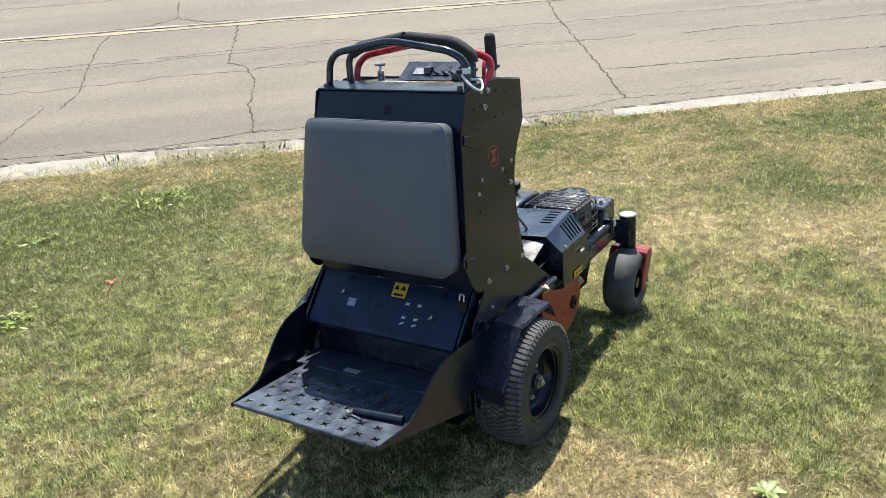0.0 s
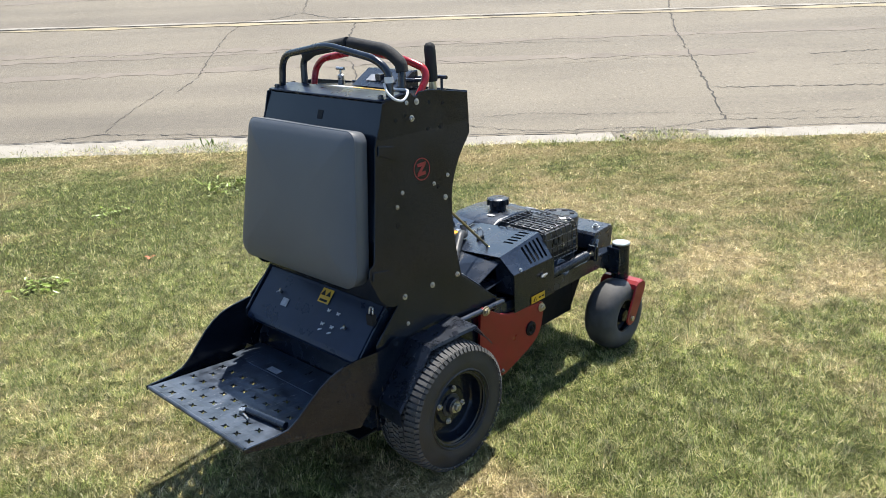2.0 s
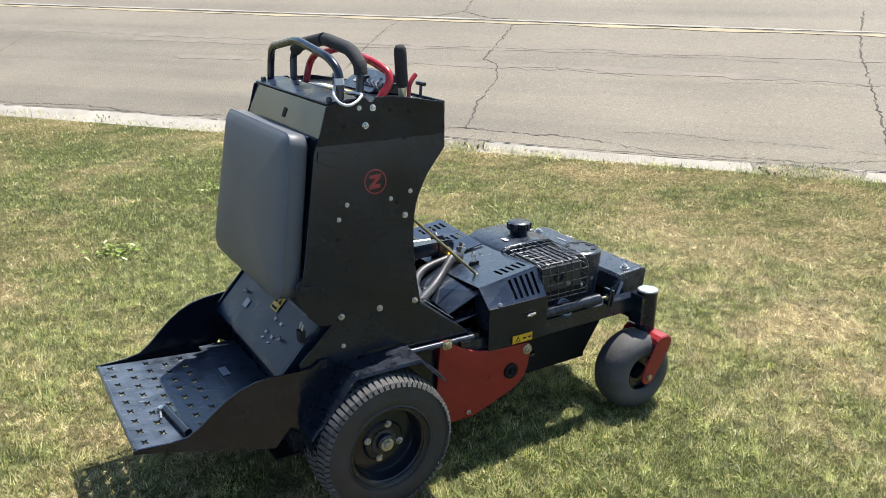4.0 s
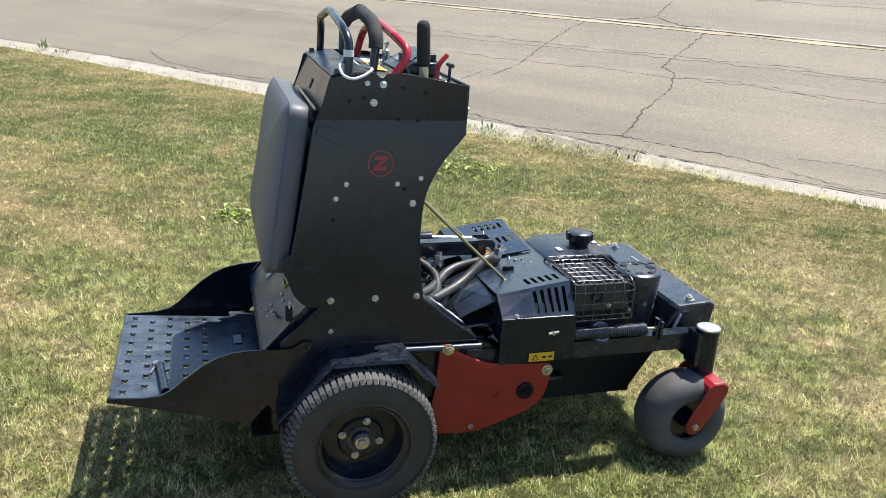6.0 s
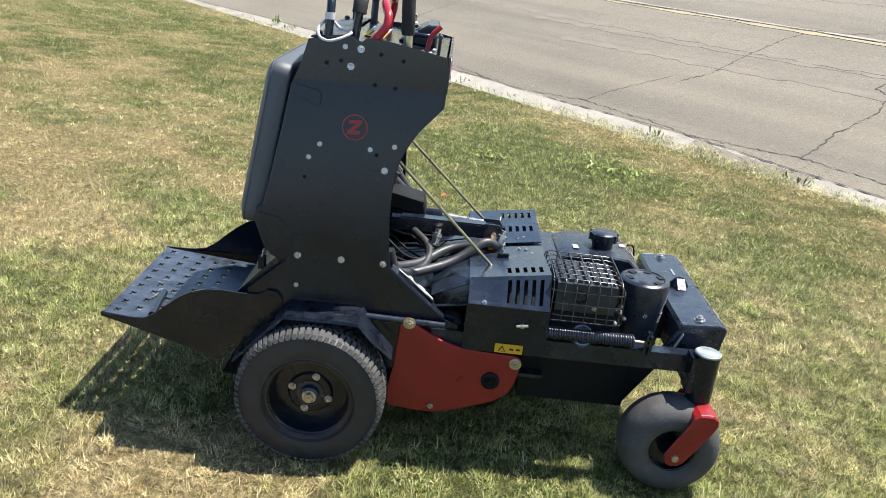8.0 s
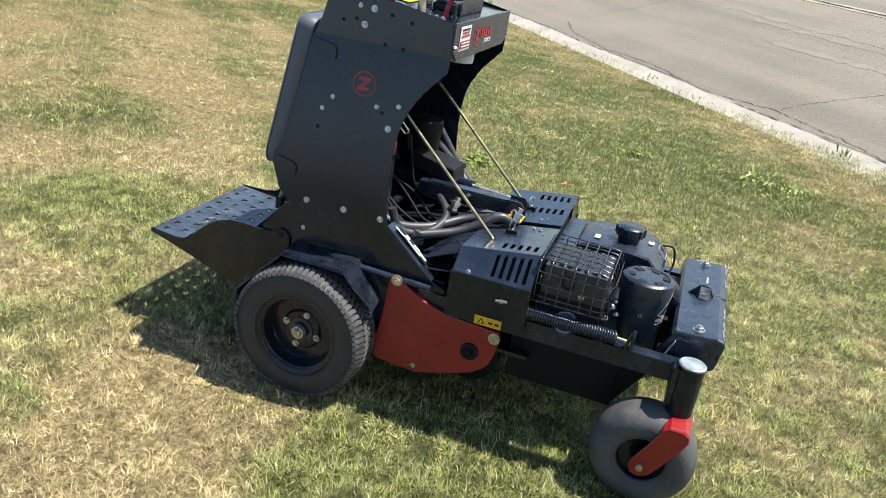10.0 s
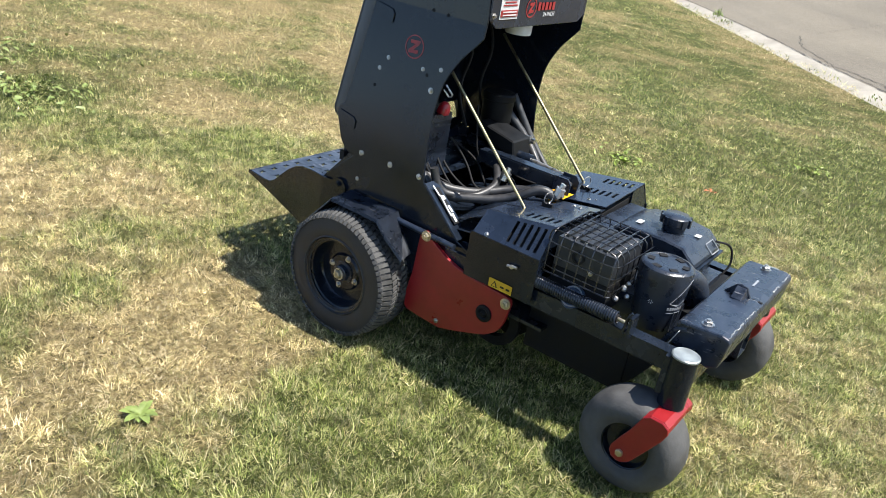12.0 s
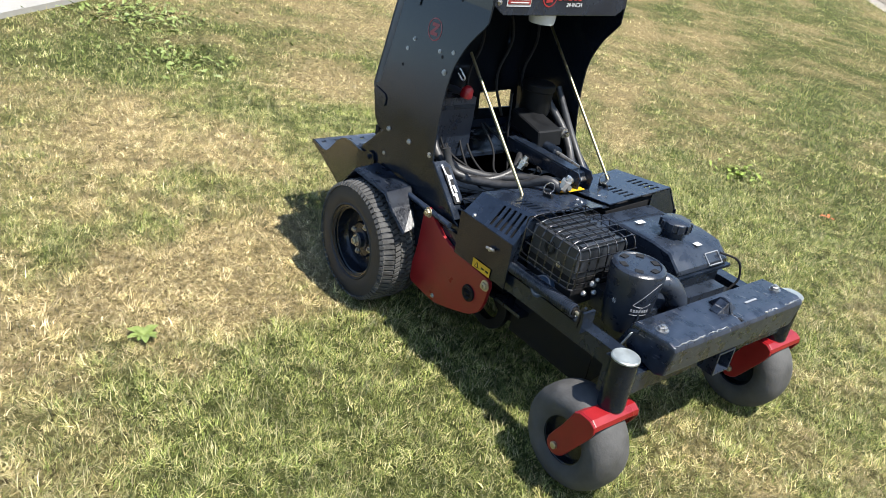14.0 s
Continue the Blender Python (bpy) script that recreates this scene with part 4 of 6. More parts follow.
part("emblem_bar", prism([(0.2786, -0.063 + a, 1.026 + b) for a, b in zg], (0.001, 0, 0), 0), RED_INK, hood_front)
for j, w in enumerate((0.013, 0.012, 0.014, 0.012, 0.013)):
    sticker((0.2792, -0.024 + j * 0.0195, 1.029), (0, 1, 0), (0, 0, 1), w, 0.022 - 0.002 * (j % 2), RED_INK, hood_front, "brand_bar")
letters("24-INCH", 0.0165, Matrix.Translation((0.2794, 0.036, 1.006)) @ Matrix.Rotation(radians(90), 4, "Z") @ Matrix.Rotation(radians(90), 4, "X"), WHITE, hood_front)
part("white_reservoir", lathe([(0, 0), (0.036, 0), (0.038, 0.01), (0.038, 0.06), (0.03, 0.065), (0, 0.065)], axis_to((0.230, -0.03, 0.945), (0, 0, 1)), 24), WHITE, mower, "white plastic reservoir under the hood", smooth=40)
bolt((0.278, -0.243, 1.010), (1, 0, 0), hood_front, 0.006)

# handles and levers on top
def bar(name, pts, r, mat, label, arc=0.045):
    return part(name, tube(pts, r, 12, arc), mat, mower, label, smooth=60)


front_bar = bar("support_handle", [(-0.020, 0.243, 1.085), (-0.018, 0.232, 1.160), (-0.026, 0.195, 1.190), (-0.028, 0.0, 1.222), (-0.026, -0.20, 1.192), (-0.018, -0.245, 1.160), (-0.022, -0.246, 1.085)], 0.0105, SATIN, "bent black steel handle", 0.04)
mid = [(0.038, 0.205, 1.085), (0.040, 0.205, 1.165), (0.046, 0.168, 1.195), (0.049, -0.010, 1.222), (0.049, -0.175, 1.205), (0.049, -0.226, 1.170), (0.040, -0.228, 1.085)]
drive_bar = bar("drive_handle", mid, 0.0105, SATIN, "black steel drive handle with foam grips", 0.04)
def foam(pts):
    bm = tube(pts, 0.0175, 14, 0.03)
    return part("foam_grip", bm, FOAM, drive_bar, smooth=50)


foam([(0.043, 0.192, 1.178), (0.0465, 0.160, 1.196), (0.0492, -0.003, 1.2215)])
foam([(0.0492, -0.016, 1.2215), (0.049, -0.172, 1.206), (0.049, -0.222, 1.173), (0.047, -0.2275, 1.150)])
bar("red_control_bar", [(0.080, 0.215, 1.080), (0.094, 0.215, 1.135), (0.098, 0.180, 1.165), (0.100, 0.0, 1.196), (0.104, -0.19, 1.174), (0.120, -0.240, 1.152), (0.118, -0.249, 1.128), (0.080, -0.250, 1.078)], 0.0105, RED_TUBE, "red painted steel control bar", 0.026)
lever = part("lever", tube([(0.170, -0.223, 1.075), (0.168, -0.223, 1.120)], 0.011, 10), BRASS, mower, "upright lever with a black foam grip", smooth=40)
part("foam_grip", lathe([(0, -0.052), (0.014, -0.052), (0.0165, -0.046), (0.0165, 0.036), (0.0155, 0.046), (0.011, 0.054), (0, 0.057)], axis_to((0.165, -0.223, 1.162), (-0.05, 0, 1)), 20), FOAM, lever, smooth=50)
tie = bmesh.new()
add_tube(tie, round_path([(-0.030, -0.235, 1.128), (-0.046, -0.262, 1.108), (-0.038, -0.282, 1.090), (-0.016, -0.286, 1.083), (0.012, -0.276, 1.091), (0.036, -0.258, 1.104), (0.030, -0.240, 1.106), (0.002, -0.232, 1.110), (-0.012, -0.230, 1.124)], 0.012), 0.0036, 8)
add_tube(tie, [(-0.020, -0.2445, 1.130), (-0.020, -0.2440, 1.146)], 0.0122, 12)
part("cable_tie", tie, FABRIC, front_bar, "white plastic tie looped round the handle", smooth=50)
valve = bmesh.new()
add_lathe(valve, [(0, 0), (0.011, 0), (0.011, 0.028), (0.007, 0.03), (0.004, 0.033), (0.004, 0.046)], axis_to((0.162, 0.178, 1.078), (0, 0, 1)), 14)
add_tube(valve, [(0.162, 0.160, 1.127), (0.162, 0.196, 1.127)], 0.0052, 8)
part("tee_valve", valve, STEEL, mower, "silver tee-handled valve", smooth=40)
tknob = bmesh.new()
add_tube(tknob, [(0.245, -0.185, 1.065), (0.247, -0.185, 1.108)], 0.0042, 8)
add_tube(tknob, [(0.247, -0.205, 1.110), (0.247, -0.165, 1.110)], 0.0055, 8)
part("choke_knob", tknob, PLASTIC, mower, "black pull knob", smooth=40)
rl = bmesh.new()
add_tube(rl, round_path([(0.215, -0.17, 1.070), (0.222, -0.165, 1.110), (0.245, -0.160, 1.132)], 0.02), 0.0065, 10)
part("throttle_lever", rl, RED_TUBE, mower, "small red plastic throttle lever", smooth=50)
for j, (px, py) in enumerate(((0.205, -0.205), (0.232, -0.145), (0.225, -0.215))):
    bolt((px, py, 1.070), (0, 0, 1), mower, 0.006)
# instrument box
inst = part("instrument_box", prism([(0.135, 0.10, 1.082), (0.235, 0.10, 1.070), (0.235, 0.10, 1.128), (0.210, 0.10, 1.128)], (0, -0.20, 0), 0.003), PLASTIC, mower, "black instrument box with a tilted face", smooth=None)
face_u, face_v = Vector((0, -1, 0)), Vector((0.075, 0, 0.046)).normalized()
sticker((0.170, 0.03, 1.1055), face_u, face_v, 0.045, 0.030, GREYLABEL, inst, "gauge")
sticker((0.172, -0.045, 1.1065), face_u, face_v, 0.055, 0.040, PLASTIC, inst, "gauge")
part("switch", box(0.160, 0.180, -0.012, 0.012, 1.100, 1.118, 0.003), PLASTIC, inst)
part("cup_ring", tube([(0.205 + 0.03 * math.cos(k * math.pi / 10), -0.115 + 0.03 * math.sin(k * math.pi / 10), 1.105) for k in range(20)], 0.006, 8, closed=True), PLASTIC, mower, smooth=50)
for j in range(3):
    wire = round_path([(0.16 + j * 0.012, -0.12 + j * 0.02, 1.075), (0.15, -0.10 + j * 0.03, 1.105), (0.19, -0.06 + j * 0.03, 1.11), (0.21, -0.08, 1.075)], 0.03)
    part("cable", tube(wire, 0.0032, 6), PLASTIC, mower, smooth=50)

# console below the cushion
con = [(-0.228, 0.398), (-0.236, 0.386), (-0.232, 0.374), (-0.218, 0.370), (-0.190, 0.376), (-0.10, 0.47), (-0.118, 0.520), (-0.124, 0.512)]
console = part("console_panel", prism([(x, -0.268, z) for x, z in con], (0, 0.536, 0), 0.003, 2), CONSOLE, mower, "sloping black console panel with white marks")
cu_, cv_ = Vector((0, -1, 0)), Vector((0.104, 0, 0.114)).normalized()
cn = cu_.cross(cv_)
if cn.x > 0:
    cn = -cn


def on_console(y, k):
    return Vector((-0.228 + 0.104 * k, y, 0.398 + 0.114 * k)) + cn * 0.0015


sticker(on_console(0.125, 0.45), cu_, cv_, 0.030, 0.026, GREYLABEL, console)
for y in (-0.075, -0.118):
    for k, hh in ((0.22, 0.006), (0.34, 0.014), (0.62, 0.014)):
        p = on_console(y, k)
        sticker(p, (cu_ + 0.5 * cv_), (cv_ - 0.5 * cu_), 0.016, 0.0035, WHITE, console, "print_bar")
        sticker(p + cn * 0.0012, (cu_ - 0.7 * cv_), (cv_ + 0.7 * cu_), hh, 0.0035, WHITE, console, "print_bar")
for y, k in ((0.165, 0.62), (-0.170, 0.42)):
    wing = bmesh.new()
    p = on_console(y, k)
    add_lathe(wing, [(0, 0), (0.005, 0), (0.0045, 0.008), (0, 0.010)], axis_to(p, cn), 10)
    for sgn in (-1, 1):
        add_tube(wing, [p + cn * 0.008, p + cn * 0.012 + (cu_ * 0.6 + cv_) * 0.008 * sgn], 0.0024, 6)
    part("wing_screw", wing, STEEL, console, smooth=50)
yl = sticker(on_console(-0.034, 0.86) + cn * 0.001, cu_, cv_, 0.050, 0.046, YELLOW, console, "warning_label", 0.001)
for y in (-0.022, -0.046):
    base = on_console(y, 0.86) + cn * 0.003
    part("warning_mark", prism([base - cu_ * 0.010, base + cu_ * 0.010, base + cv_ * 0.018], cn * 0.0006, 0), INK, yl)
sticker(on_console(-0.034, 0.76) + cn * 0.003, cu_, cv_, 0.034, 0.007, INK, yl, "print_bar")
lock = part("padlock", box(-0.172, -0.156, -0.276, -0.252, 0.478, 0.510, 0.004), INK, mower, "small dark padlock")
part("shackle", tube(round_path([(-0.164, -0.257, 0.508), (-0.160, -0.257, 0.530), (-0.160, -0.271, 0.530), (-0.164, -0.271, 0.508)], 0.008), 0.0024, 8), STEEL, lock, smooth=50)
for s in (-1, 1):
    hp = [(-0.232, 0.375), (-0.228, 0.405), (-0.110, 0.535), (-0.075, 0.520), (-0.10, 0.47), (-0.19, 0.372)]
    part("console_cheek", prism([(x, s * 0.276, z) for x, z in hp], (0, s * 0.006, 0), 0.001), SATIN, console)

# standing platform
def tread_plate():
    """Plate with star-shaped holes that go right through."""
    bm = bmesh.new()
    x0, x1, y0, y1 = -0.598, -0.300, -0.256, 0.248
    nx, ny = 6, 9
    sx, sy = (x1 - x0) / nx, (y1 - y0) / ny

    def z_at(x):
        return 0.291 - 0.085 * (x - x0)
    def cell(cx, cy, hx, hy, hole):
        n = 16
        outer, inner = [], []
        for k in range(n):
            a = 2 * math.pi * k / n
            m = max(abs(math.cos(a)), abs(math.sin(a)))
            outer.append((cx + hx * math.cos(a) / m, cy + hy * math.sin(a) / m))
            r = (0.0060, 0.0105, 0.0160, 0.0105)[k % 4]
            inner.append((cx + 0.75 * r * math.cos(a), cy + r * math.sin(a)))
        top_o = [bm.verts.new((x, y, z_at(x))) for x, y in outer]
        low_o = [bm.verts.new((x, y, z_at(x) - 0.004)) for x, y in outer]
        if not hole:
            bm.faces.new(top_o)
            bm.faces.new(low_o[::-1])
            return
        top_i = [bm.verts.new((x, y, z_at(x) + 0.0008)) for x, y in inner]
        low_i = [bm.verts.new((x, y, z_at(x) - 0.006)) for x, y in inner]
        for k in range(n):
            j = (k + 1) % n
            bm.faces.new((top_o[k], top_o[j], top_i[j], top_i[k]))
            bm.faces.new((low_o[j], low_o[k], low_i[k], low_i[j]))
            bm.faces.new((top_i[k], top_i[j], low_i[j], low_i[k]))

    for i in range(nx):
        shift = 0.5 * sy if i % 2 else 0.0
        cuts = [y0] + [y0 + sy * (j + 1) - shift for j in range(ny - 1 + (1 if shift else 0))] + [y1]
        for a, b in zip(cuts, cuts[1:]):
            full = (b - a) > sy * 0.9 and i < 5
            cell(x0 + (i + 0.5) * sx, (a + b) / 2, sx / 2, (b - a) / 2, full)
    bmesh.ops.remove_doubles(bm, verts=bm.verts, dist=0.0002)
    return bm


platform = part("tread_plate", tread_plate(), STEP, mower, "black foot plate with punched star-shaped holes")
part("rear_lip", tube([(-0.600, -0.250, 0.287), (-0.600, 0.250, 0.287)], 0.006, 8), STEP, platform, smooth=50)
part("platform_floor", prism([(-0.300, -0.285, 0.262), (-0.300, 0.285, 0.262), (-0.182, 0.292, 0.256), (-0.182, -0.292, 0.256)], (0, 0, 0.005), 0.001), STEP, mower)
part("platform_wall", prism([(-0.178, -0.298, 0.250), (-0.178, 0.298, 0.250), (-0.150, 0.298, 0.400), (-0.150, -0.298, 0.400)], (0.005, 0, 0), 0.001), SATIN, mower)
sticker((-0.282, 0.075, 0.2685), (0, -1, 0), (1, 0, 0), 0.055, 0.022, GREYLABEL, platform, "worn_patch")
part("drain_plug", lathe([(0, 0.004), (0.016, 0.004), (0.018, 0), (0.018, -0.004)], axis_to((-0.285, -0.195, 0.268), (0, 0, 1)), 20), BLUE, platform, smooth=40)
part("pivot_pipe", tube([(-0.490, -0.095, 0.292), (-0.470, -0.245, 0.292)], 0.0105, 10), SATIN, platform, "welded pipe on the plate", smooth=50)
bolt((-0.500, -0.088, 0.285), (0, 0, 1), platform, 0.011, washer=False, tall=1.0)
part("pivot_pin", tube([(-0.500, -0.075, 0.288), (-0.512, -0.135, 0.288)], 0.003, 6), STEEL, platform)
WING = [(-0.606, 0.292), (-0.570, 0.291), (-0.520, 0.290), (-0.480, 0.296), (-0.450, 0.315), (-0.420, 0.342), (-0.380, 0.376), (-0.345, 0.398), (-0.305, 0.413), (-0.265, 0.419), (-0.160, 0.423), (-0.135, 0.438), (-0.112, 0.436), (-0.098, 0.418),
        (-0.098, 0.230), (-0.205, 0.188), (-0.225, 0.188), (-0.600, 0.280)]


def wing_y(x):
    return 0.250 + 0.060 * min(1, max(0, (x + 0.60) / 0.40)) ** 1.2 + 0.004


WING_TOP = WING[:14]
WING_LOW = [(-0.600, 0.280), (-0.268, 0.212), (-0.226, 0.268), (-0.206, 0.252), (-0.198, 0.190), (-0.098, 0.230)]


def on_line(pts, x):
    for (xa, za), (xb, zb) in zip(pts, pts[1:]):
        if x <= xb:
            return za + (zb - za) * max(0, (x - xa)) / (xb - xa)
    return pts[-1][1]


for s in (-1, 1):
    bm = bmesh.new()
    stations = sorted({x for x, _ in WING_TOP} | {x for x, _ in WING_LOW} | {-0.60 + 0.025 * k for k in range(16)})
    rows = []
    for x in stations:
        zt = on_line(WING_TOP, x)
        zb = min(on_line(WING_LOW, x), zt - 0.004)
        y = wing_y(x)
        rows.append([bm.verts.new((x, s * yy, z)) for yy, z in ((y, zb), (y, zt), (y + 0.005, zt), (y + 0.005, zb))])
    for p, q in zip(rows, rows[1:]):
        for j in range(4):
            bm.faces.new((p[j], p[(j + 1) % 4], q[(j + 1) % 4], q[j]))
    bm.faces.new(rows[0])
    bm.faces.new(rows[-1][::-1])
    wing = part("platform_side", bm, BLACK, mower)
    bolt((-0.126, s * 0.319, 0.420), (0, s, 0), wing, 0.008, mat=SATIN)
for s in (-1, 1):
    part("frame_side", prism([(-0.19, s * 0.285, 0.15), (0.36, s * 0.285, 0.15), (0.36, s * 0.285, 0.40), (-0.10, s * 0.285, 0.42), (-0.19, s * 0.285, 0.30)], (0, -s * 0.006, 0), 0.001), SATIN, mower)
part("rear_crossmember", box(-0.21, -0.17, -0.28, 0.28, 0.165, 0.25, 0.004), SATIN, mower)
# added dark plate that hides bright ground, standing for shade in the gap
part("gap_shade_plate", box(-0.262, -0.172, -0.285, 0.215, 0.158, 0.163, 0.001), MATTE, mower)
part("belly_pan", box(-0.17, 0.62, -0.27, 0.27, 0.235, 0.245, 0.002), SATIN, mower)


# wheels
def drive_wheel(s):
    cy = s * 0.368
    wheel = group_part("drive_wheel", mower)
    m = axis_to((0.002, cy, 0.1945), (0, s, 0))
    W, R = 0.077, 0.1935
    prof = [(0.108, -W + 0.012), (0.122, -W + 0.004), (0.150, -W), (0.178, -W + 0.006), (0.187, -W + 0.020), (R - 0.003, -W + 0.040), (R, 0.0), (R - 0.003, W - 0.040), (0.187, W - 0.020), (0.178, W - 0.006), (0.150, W), (0.124, W - 0.004), (0.116, W - 0.009), (0.108, W - 0.012)]
    tyre = part("tyre", lathe(prof, m, 64), TYRE, wheel, "black turf tyre with dusty chevron tread", smooth=40)
    ridge = bmesh.new()
    add_lathe(ridge, [(0.1165, W - 0.010), (0.121, W - 0.001), (0.1255, W - 0.004)], m, 64)
    part("bead_ring", ridge, TYRE, tyre, smooth=60)
    tread = bmesh.new()
    n = 70
    for k in range(n):
        for row, (h0, h1, sk) in enumerate(((-0.068, -0.034, 0.12), (-0.031, -0.012, -0.5), (-0.010, 0.010, 0.5), (0.012, 0.031, -0.5), (0.034, 0.068, 0.12))):
            a = 2 * math.pi * (k + (0.5 if row % 2 else 0)) / n
            vs = []
            for rad in (0, 0.0045):
                for hh, off in ((h0, -sk), (h1, sk)):
                    for da in (-0.33, 0.33):
                        ang = a + (da + off * 0.35) * 2 * math.pi / n
                        fall = (max(0, abs(hh) - 0.036) / 0.032) ** 1.6 * 0.013
                        rr = R - 0.001 - fall + rad
                        vs.append(tread.verts.new(m @ Vector((rr * math.cos(ang), rr * math.sin(ang), hh))))
            for f in ((4, 5, 7, 6), (0, 1, 5, 4), (2, 6, 7, 3), (0, 4, 6, 2), (1, 3, 7, 5)):
                tread.faces.new([vs[i] for i in f])
        for hh0, hh1, r0, r1 in ((0.066, 0.0735, 0.187, 0.1775), (-0.066, -0.0735, 0.187, 0.1775)):
            a = 2 * math.pi * k / n
            vs = []
            for (h, r) in ((hh0, r0 + 0.002), (hh1, r1)):
                for lift in (0, 0.004):
                    for da in (-0.33, 0.33):
                        ang = a + da * 2 * math.pi / n
                        vs.append(tread.verts.new(m @ Vector(((r + lift * 0.6) * math.cos(ang), (r + lift * 0.6) * math.sin(ang), h + math.copysign(lift, h)))))
            for f in ((0, 1, 3, 2), (4, 6, 7, 5), (2, 3, 7, 6), (0, 2, 6, 4), (1, 5, 7, 3)):
                tread.faces.new([vs[i] for i in f])
    part("tread", tread, TREAD, tyre)
    rim = part("rim", lathe([(0.112, W - 0.008), (0.1175, W - 0.006), (0.116, W - 0.014), (0.104, W - 0.020), (0.100, W - 0.046), (0.094, W - 0.054), (0.060, W - 0.052), (0.054, W - 0.046), (0.030, W - 0.046), (0, W - 0.046)], m, 48), BLACK, wheel, "black dished steel rim", smooth=40)
    hub = part("hub", lathe([(0.036, W - 0.047), (0.036, W - 0.043), (0.026, W - 0.042), (0.024, W - 0.030), (0.021, W - 0.028), (0, W - 0.028)], m, 28), SCUFF, rim, smooth=35)
    part("hub_washer", lathe([(0, W - 0.0275), (0.0185, W - 0.0275), (0.0185, W - 0.024), (0.012, W - 0.0235)], m, 24), STEEL, rim, smooth=35)
    part("hub_nut", lathe([(0.0125, W - 0.0238), (0.0125, W - 0.015), (0.0105, W - 0.013), (0.006, W - 0.013), (0.0055, W - 0.010), (0, W - 0.010)], m, 6), BRASS, rim)
    for k in range(4):
        a = radians(74 + 90 * k)
        p = m @ Vector((0.050 * math.cos(a), 0.050 * math.sin(a), W - 0.0465))
        bolt(p, (0, s, 0), rim, 0.0075)
    part("inner_drum", lathe([(0.1, -W + 0.015), (0.1, -W + 0.03), (0.05, -W + 0.02), (0, -W + 0.02)], m, 32), SATIN, rim)
    part("axle", tube([(0, s * 0.20, 0.197), (0, cy, 0.197)], 0.018, 12), STEEL, wheel, smooth=50)


for s in (-1, 1):
    drive_wheel(s)
    # folded sheet fender
    line = [(-0.203, 0.218, 0.405), (-0.205, 0.268, 0.405), (-0.074, 0.410, 0.405), (0.045, 0.411, 0.406), (0.116, 0.412, 0.412), (0.150, 0.372, 0.408), (0.206, 0.318, 0.392)]
    inner = [0.312, 0.312, 0.318, 0.318, 0.318, 0.332, 0.350]
    bm = bmesh.new()
    rows = []
    for (x, z, y), yi in zip(line, inner):
        rows.append([bm.verts.new((x, s * yi, z + 0.010)), bm.verts.new((x, s * (y - 0.004), z + 0.001)), bm.verts.new((x, s * y, z - 0.007))])
    for a, b in zip(rows, rows[1:]):
        bm.faces.new((a[0], a[1], b[1], b[0]))
        bm.faces.new((a[1], a[2], b[2], b[1]))
    bmesh.ops.solidify(bm, geom=bm.faces[:], thickness=0.003)
    fender = part("fender", bm, SCUFF, mower, "folded black sheet-steel fender")
    part("brace_pipe", tube([(0.12, s * 0.330, 0.400), (0.335, s * 0.330, 0.395)], 0.009, 8), SCUFF, fender, smooth=50)
    # red linkage plate
    RP = [(0.221, 0.395), (0.227, 0.407), (0.238, 0.411), (0.250, 0.407), (0.275, 0.388), (0.319, 0.362), (0.36, 0.348), (0.405, 0.340), (0.530, 0.333), (0.545, 0.328), (0.550, 0.312), (0.540, 0.255), (0.530, 0.228), (0.517, 0.212), (0.490, 0.192), (0.462, 0.180), (0.400, 0.158), (0.335, 0.138), (0.270, 0.140), (0.209, 0.146), (0.200, 0.155), (0.200, 0.208), (0.213, 0.278), (0.217, 0.346)]
    red = part("linkage_plate", prism([(x - 0.002, s * 0.3245, z - 0.004) for x, z in RP], (0, s * 0.012, 0), 0.0025, 2), RED, mower, "red painted steel linkage plate")
    bolt((0.242, s * 0.3370, 0.395), (0, s, 0), red, 0.0118, mat=BRASS)
    bolt((0.532, s * 0.3370, 0.308), (0, s, 0), red, 0.0118, mat=BRASS)
    bolt((0.320, s * 0.3370, 0.153), (0, s, 0), red, 0.0055)
    knob = part("linkage_bushing", lathe([(0, 0.012), (0.006, 0.012), (0.009, 0.004), (0.012, 0.003), (0.017, 0.007), (0.0245, 0.005), (0.0255, 0.0)], axis_to((0.472, s * 0.3365, 0.250), (0, s, 0)), 24), MATTE, red, smooth=40)
    # side rail of the frame and the skirt under the engine cover
    rail = part("frame_rail", box(0.30, 1.010, s * 0.302 - 0.020, s * 0.302 + 0.020, 0.329, 0.379, 0.004), SATIN, mower)
    if s < 0:
        yl2 = sticker((0.508, -0.3420, 0.3535), (1, 0, 0), (0, 0, 1), 0.074, 0.026, YELLOW, mower, "warning_label")
        part("warning_mark", prism([(0.480, -0.3435, 0.345), (0.500, -0.3435, 0.345), (0.490, -0.3435, 0.363)], (0, -0.0008, 0), 0), INK, yl2)
        part("warning_mark", prism([(0.484, -0.3445, 0.347), (0.496, -0.3445, 0.347), (0.490, -0.3445, 0.358)], (0, -0.0006, 0), 0), YELLOW, yl2)
        for j in range(2):
            sticker((0.515 + j * 0.018, -0.3435, 0.353), (1, 0, 0), (0, 0, 1), 0.011, 0.005, INK, yl2, "print_bar")
    part("cover_skirt", box(0.385, 0.603, s * 0.3375 - 0.002, s * 0.3375 + 0.002, 0.338, 0.470, 0.001), BLACK, mower)

    # caster: tube, fork, wheel
    tx, ty, wy = 1.026, s * 0.346, s * 0.358
